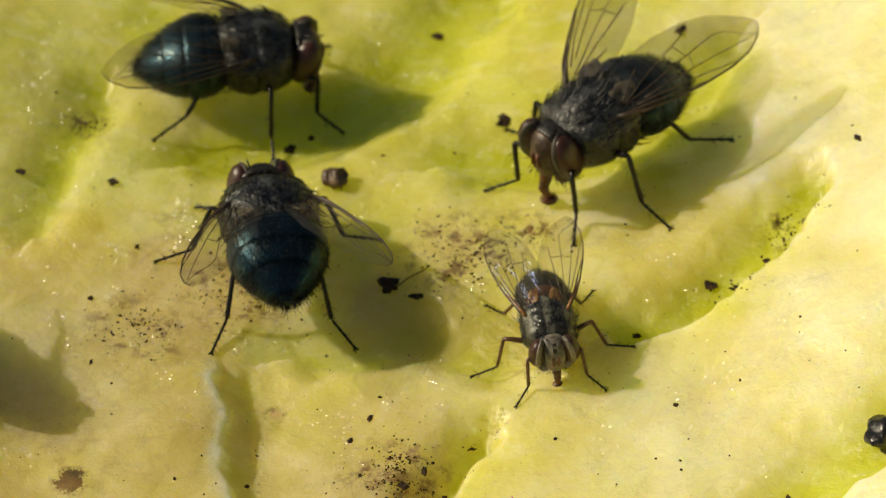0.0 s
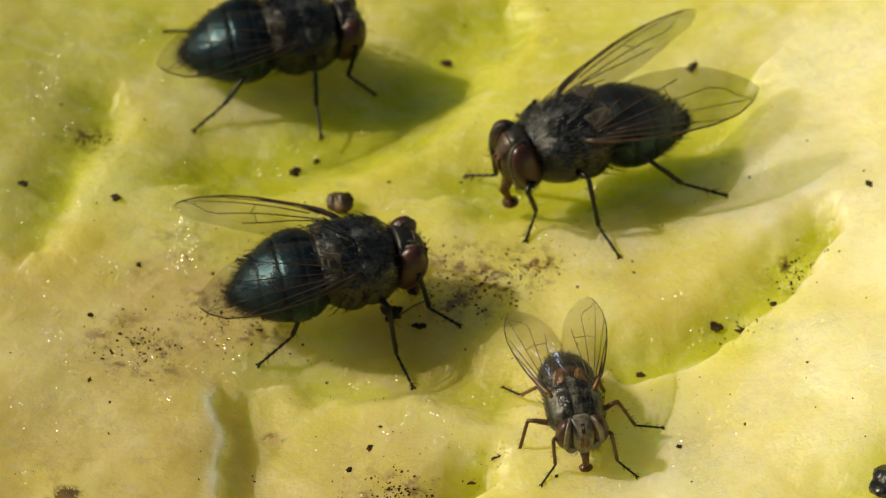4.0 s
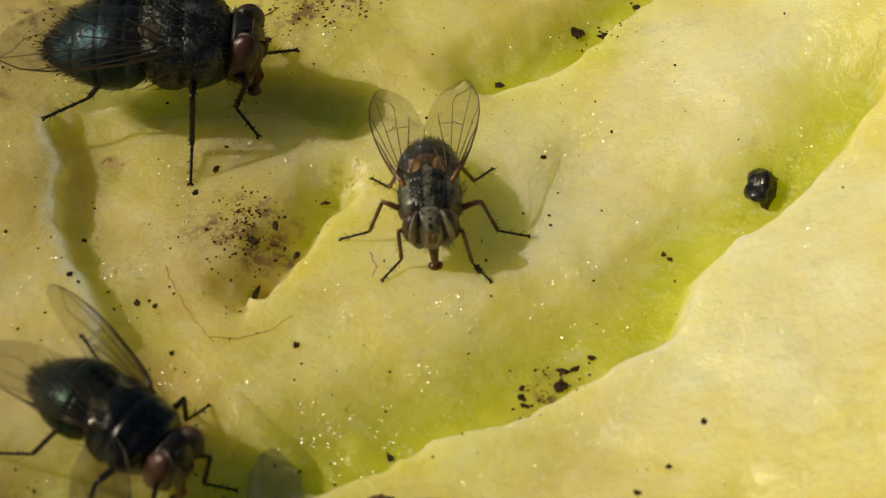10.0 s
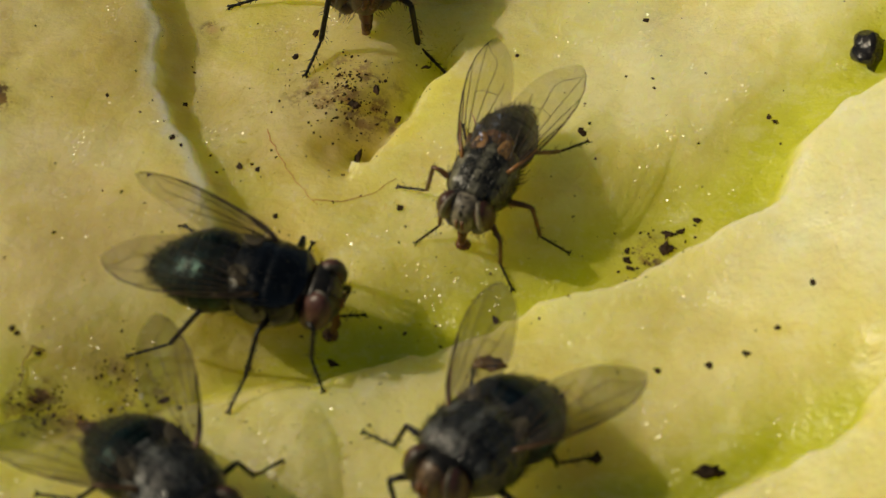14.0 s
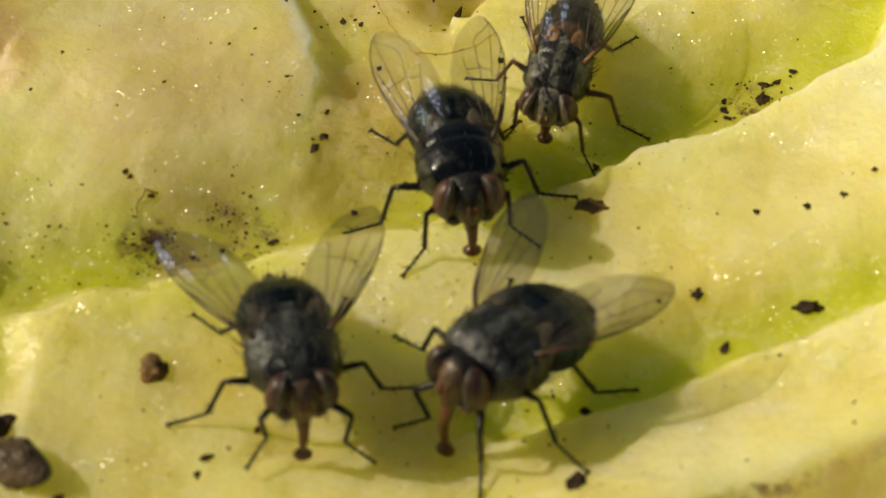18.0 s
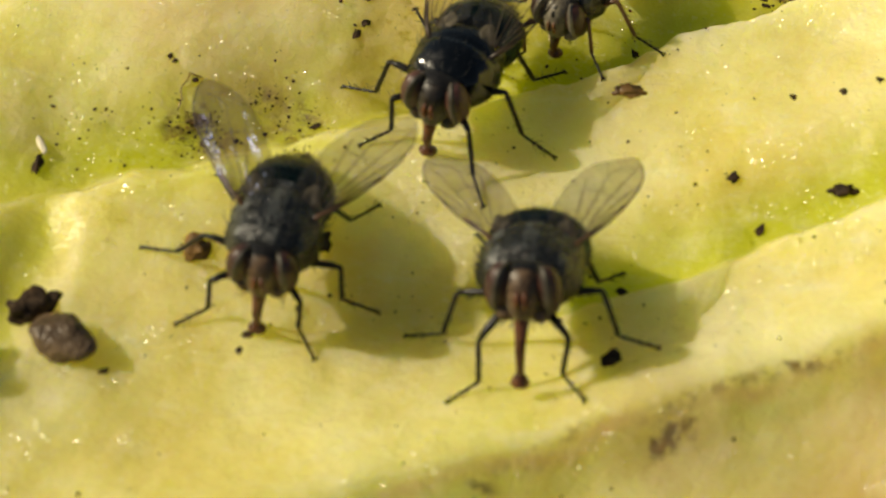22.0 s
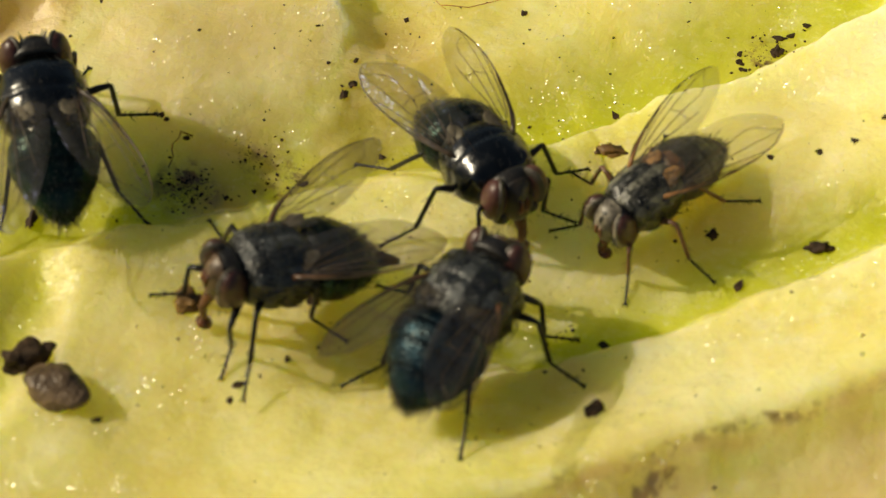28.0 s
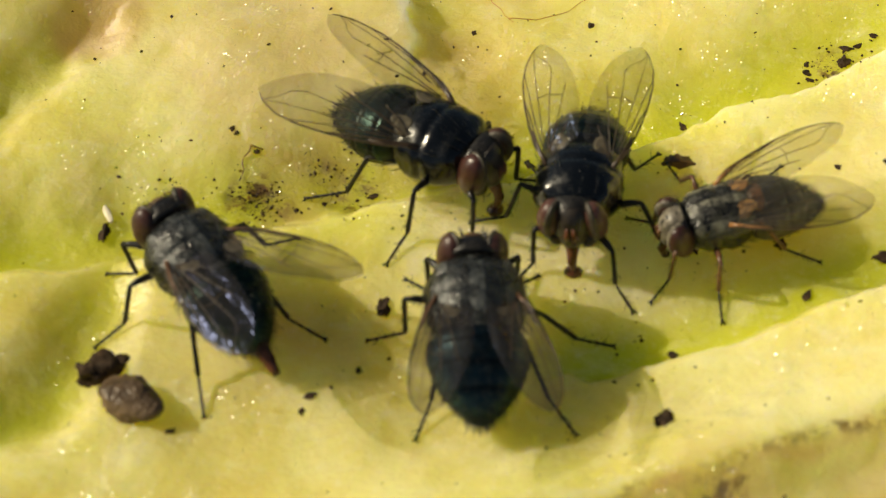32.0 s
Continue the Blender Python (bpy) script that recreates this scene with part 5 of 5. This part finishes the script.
    "F": ((0, -6.97, -30.60, 0.11, -3, 3, -57), (12.5, -6.97, -30.60, 0.11, -3, 3, -57), (14, -7.84, -31.94, 0.15, -2, 5, -46), (14.4, -8.05, -31.16, 0.12, -3, 3, -52), (16.6, -6.27, -31.98, 0.06, -1, 4, -57), (17, -6.62, -33.35, 0.11, -2, 3, -63), (17.5, -7.18, -32.89, 0.16, -3, 3, -67), (18, -7.38, -33.93, 0.16, -4, 1, -78), (18.5, -7.94, -33.84, 0.22, -4, 2, -78), (19, -8.68, -34.37, 0.24, -4, 2, -90), (19.5, -9.26, -34.29, 0.30, -5, 1, -98), (20, -9.69, -34.45, 0.31, -5, 0, -106), (20.5, -10.13, -34.26, 0.34, -5, 1, -102), (21, -10.10, -33.63, 0.30, -5, 0, -103), (22, -9.60, -33.93, 0.33, -5, 1, -100), (22.5, -10.88, -35.58, 0.32, -5, 0, -99), (23, -11.10, -34.60, 0.36, -6, 1, -106), (23.5, -11.17, -36.03, 0.37, -4, -0, -106), (24, -11.08, -35.50, 0.33, -5, 1, -98), (24.4, -11.02, -36.22, 0.37, -4, 0, -95), (26.6, -10.12, -36.79, 0.28, -4, 0, -79), (27, -9.44, -36.15, 0.24, -5, 1, -80), (27.3, -11.24, -34.18, 0.34, -6, 0, -108), (27.4, -10.12, -32.44, 0.24, -4, -4, -138), (27.8, -9.18, -33.06, 0.28, -4, -3, -147), (28, -9.29, -32.98, 0.27, -4, -4, -155), (28.2, -12.71, -34.00, 0.55, -2, -4, -168), (28.6, -14.38, -34.36, 0.64, 1, -3, -212), (29, -14.35, -34.35, 0.62, 1, -2, -220), (29.4, -14.33, -34.51, 0.61, 2, -2, -236), (30, -14.12, -33.79, 0.51, 3, -2, -239), (31, -14.65, -32.90, 0.48, 2, -0, -238), (32, -15.44, -32.48, 0.57, 1, -1, -230)),
    "G": ((0, 1.84, -31.31, -0.02, 0, 3, -112), (12, 1.84, -31.31, -0.02, 0, 3, -112), (12.5, 3.30, -30.44, 0.05, 0, 3, -115), (13, 3.13, -31.17, 0.07, 2, 3, -116), (14, 4.46, -30.03, 0.08, -0, 2, -131), (14.4, 3.74, -30.02, -0.05, -2, 4, -132), (16.6, 2.34, -31.58, 0.05, 1, 1, -127), (17, 2.61, -32.55, 0.01, -0, 0, -135), (17.5, 1.57, -33.32, -0.02, -0, -0, -127), (18, 1.24, -33.86, 0.10, 2, 1, -134), (18.5, 0.89, -33.92, 0.00, 0, -1, -126), (19, 1.79, -33.53, 0.01, 0, -0, -128), (19.5, 1.70, -33.33, 0.05, 1, -4, -113), (20, 1.97, -34.69, 0.30, 3, -11, -107), (20.5, 0.62, -36.06, 0.45, 4, -13, -111), (21, 1.24, -35.30, 0.4, 3, -14, -105), (22, 0.88, -36.85, 0.6, 3, -18, -98), (22.5, 0.34, -36.8, 0.55, 2, -18, -94), (23, 0.0, -37.3, 0.62, 1, -20, -86), (23.5, -0.23, -37.5, 0.6, 1, -18, -83), (23.75, 0.07, -38.03, 0.61, -1, -7, -48), (24, 0.37, -38.66, 0.30, -7, -5, -13), (24.4, 0.32, -36.16, 0.45, -8, 1, 33), (26.6, 1.32, -34.97, 0.20, -4, 3, 46), (27, 0.26, -35.67, 0.22, -5, 4, 44), (27.5, -0.98, -35.41, 0.13, -3, 3, 50), (28, -1.14, -35.10, 0.08, -3, 2, 59), (29, -2.45, -35.21, 0.14, -1, 2, 68), (29.4, -1.34, -34.47, 0.06, 1, 1, 84), (30, -2.95, -34.54, -0.05, 3, -0, 93), (31, -3.24, -34.75, -0.06, 3, 0, 96), (32, -3.85, -34.53, -0.06, 3, -0, 95)),
    "H": ((0, -31.00, -40.00, 3.67, 4, 13, 20), (26, -31.00, -39.00, 3.70, 4, 12, 20), (26.8, -27.00, -37.00, 2.61, 7, 12, 28), (27, -19.68, -36.33, 1.34, 3, 5, 31), (27.4, -18.65, -33.10, 1.15, 3, 6, 45), (27.5, -17.58, -32.82, 0.81, 4, 3, 80), (27.8, -17.95, -28.60, 1.37, 6, -3, 91), (28, -19.59, -25.32, 1.53, 2, -8, 105), (28.2, -19.81, -25.81, 1.61, 3, -7, 112), (29, -20.10, -24.72, 1.58, 2, -7, 114), (30, -20.48, -24.65, 1.64, 2, -7, 113), (30.2, -19.81, -24.07, 1.58, 2, -6, 98), (30.4, -14.93, -23.24, 1.44, 8, -2, 60), (30.6, -14.60, -21.56, 1.69, 8, 1, 13), (30.8, -14.93, -22.49, 1.59, 9, 3, 3), (31, -13.48, -23.89, 1.11, 3, 9, -29), (31.2, -11.55, -25.06, 0.84, -3, 7, -52), (31.4, -7.02, -24.95, 0.19, -4, 2, -45), (31.6, -5.68, -24.39, 0.39, -0, 9, -6), (31.8, -6.16, -23.78, 0.21, 0, 6, -21), (32, -5.81, -25.21, 0.22, -0, 2, -31)),
}


# wings that open and close: fly and side; seconds, sweep, lift and roll in degrees
BEATS = {
    (2, 1): ((0, 25, 4, 15), (1.0, 25, 4, 15), (1.4, 24, 8, 14), (5.5, 18, 5, 14), (7, 25, 9, 14), (32, 26, 10, 14)),
    (2, -1): ((0, 24, 4, 15), (1.0, 24, 4, 15), (1.5, 14, 5, 30), (5.5, 12, 5, 30), (6.9, 18, 6, 24), (32, 18, 6, 24)),
    (3, 1): ((0, 12, 5, 30), (5, 14, 5, 30), (32, 16, 5, 28)),
    (3, -1): ((0, 30, 14, 14), (1.2, 30, 14, 14), (2, 24, 10, 16), (4.5, 16, 7, 20), (6, 13, 6, 22), (32, 13, 6, 22)),
    (6, 1): ((0, 30, 3, 14), (26.9, 32, 3, 14), (27.5, 26, 12, 6), (28.4, 9, 6, 14), (32, 9, 6, 14)),
    (6, -1): ((0, 32, 2, 14), (26.9, 34, 2, 14), (27.5, 18, 2, 24), (28.4, 34, 4, 10), (32, 32, 4, 10)),
    (7, 1): ((0, 22, 3, 14), (20.5, 22, 3, 14), (22.6, 22, 4, 14), (23.4, 18, 5, 16), (24.0, 6, 6, 20), (25, 18, 5, 14), (28, 15, 4, 14), (32, 12, 3, 14)),
    (7, -1): ((0, 26, 2, 14), (20.5, 28, 2, 14), (22.6, 40, 2, 10), (23.4, 36, 3, 12), (24.0, 6, 5, 20), (28, 15, 4, 14), (32, 13, 3, 14)),
}


def poses_of(ob):
    """The keyed pose of ob at any time."""
    keys = ob.animation_data
    curves = {(c.data_path, c.array_index): c for c in keys.action.layers[0].strips[0].channelbag(keys.action_slot).fcurves}

    def pose_at(t):
        f = 1 + t * FPS
        place = [curves["location", k].evaluate(f) for k in range(3)]
        turn = Quaternion([curves["rotation_quaternion", k].evaluate(f) for k in range(4)]).normalized()
        return Matrix.Translation(place) @ turn.to_matrix().to_4x4()

    return pose_at


def on_flesh(p):
    """The place on the flesh above or under p."""
    x0, y0, step, z = HEIGHTS[0]
    gx, gy = (p.x / MM - x0) / step, (p.y / MM - y0) / step
    i, j = min(max(int(gy), 0), len(z) - 2), min(max(int(gx), 0), len(z[0]) - 2)
    fy, fx = min(max(gy - i, 0), 1), min(max(gx - j, 0), 1)
    high = (z[i][j] * (1 - fx) + z[i][j + 1] * fx) * (1 - fy) + (z[i + 1][j] * (1 - fx) + z[i + 1][j + 1] * fx) * fy
    return Vector((p.x, p.y, (high + 0.05) * MM))


def step_legs(key):
    """Feet stay where they stand while the body sways, and step when it has gone too far from them."""
    pose_at = poses_of(FLIES[key])
    feet, rows_ = [], []
    body = pose_at(0)
    for number, side, hip, rest, L, obs in LEGS[key]:
        feet.append([on_flesh(body @ rest), None])
        rows_.append([])
    for tick in range(321):
        t = tick / 10
        body = pose_at(t)
        ahead = pose_at(min(32.0, t + 0.25))
        back = body.inverted()
        for i, (number, side, hip, rest, L, obs) in enumerate(LEGS[key]):
            stood, goal = feet[i]
            place = stood
            if goal is not None:
                feet[i] = [goal, None]
                place = goal
            elif (stood - on_flesh(body @ rest)).length > (0.10 + 0.012 * ((number + (side > 0)) % 2)) * L:
                goal = on_flesh(ahead @ rest)
                feet[i][1] = goal
                place = stood.lerp(goal, 0.5) + Vector((0, 0, 0.06 * L))
            toe = back @ place
            kept = rows_[i]
            if tick in (0, 320) or (toe - kept[-1][1]).length > 0.006 * L:
                if kept and tick and t - kept[-1][0] > 0.15:
                    kept.append((t - 0.1, kept[-1][1]))
                kept.append((t, toe))
    for (number, side, hip, rest, L, obs), kept in zip(LEGS[key], rows_):
        bent = [(t, bend_leg(hip, toe, number, L)) for t, toe in kept]
        walk(obs[0], [(t, m[0]) for t, m in bent])
        walk(obs[1], [(t, m[0].inverted() @ m[1]) for t, m in bent])
        walk(obs[2], [(t, m[0].inverted() @ m[2]) for t, m in bent])


def motions():
    for key, rows_ in TRAILS.items():
        walk(FLIES[key], [(t, pose(x * MM, y * MM, z * MM, lean, nod, turn)) for t, x, y, z, lean, nod, turn in rows_])
        step_legs(key)
    for key, rows_ in BEATS.items():
        wing, hinge = WINGS[key]
        walk(wing, [(t, wing_pose(hinge, key[1], sweep, lift, roll)) for t, sweep, lift, roll in rows_])


motions()
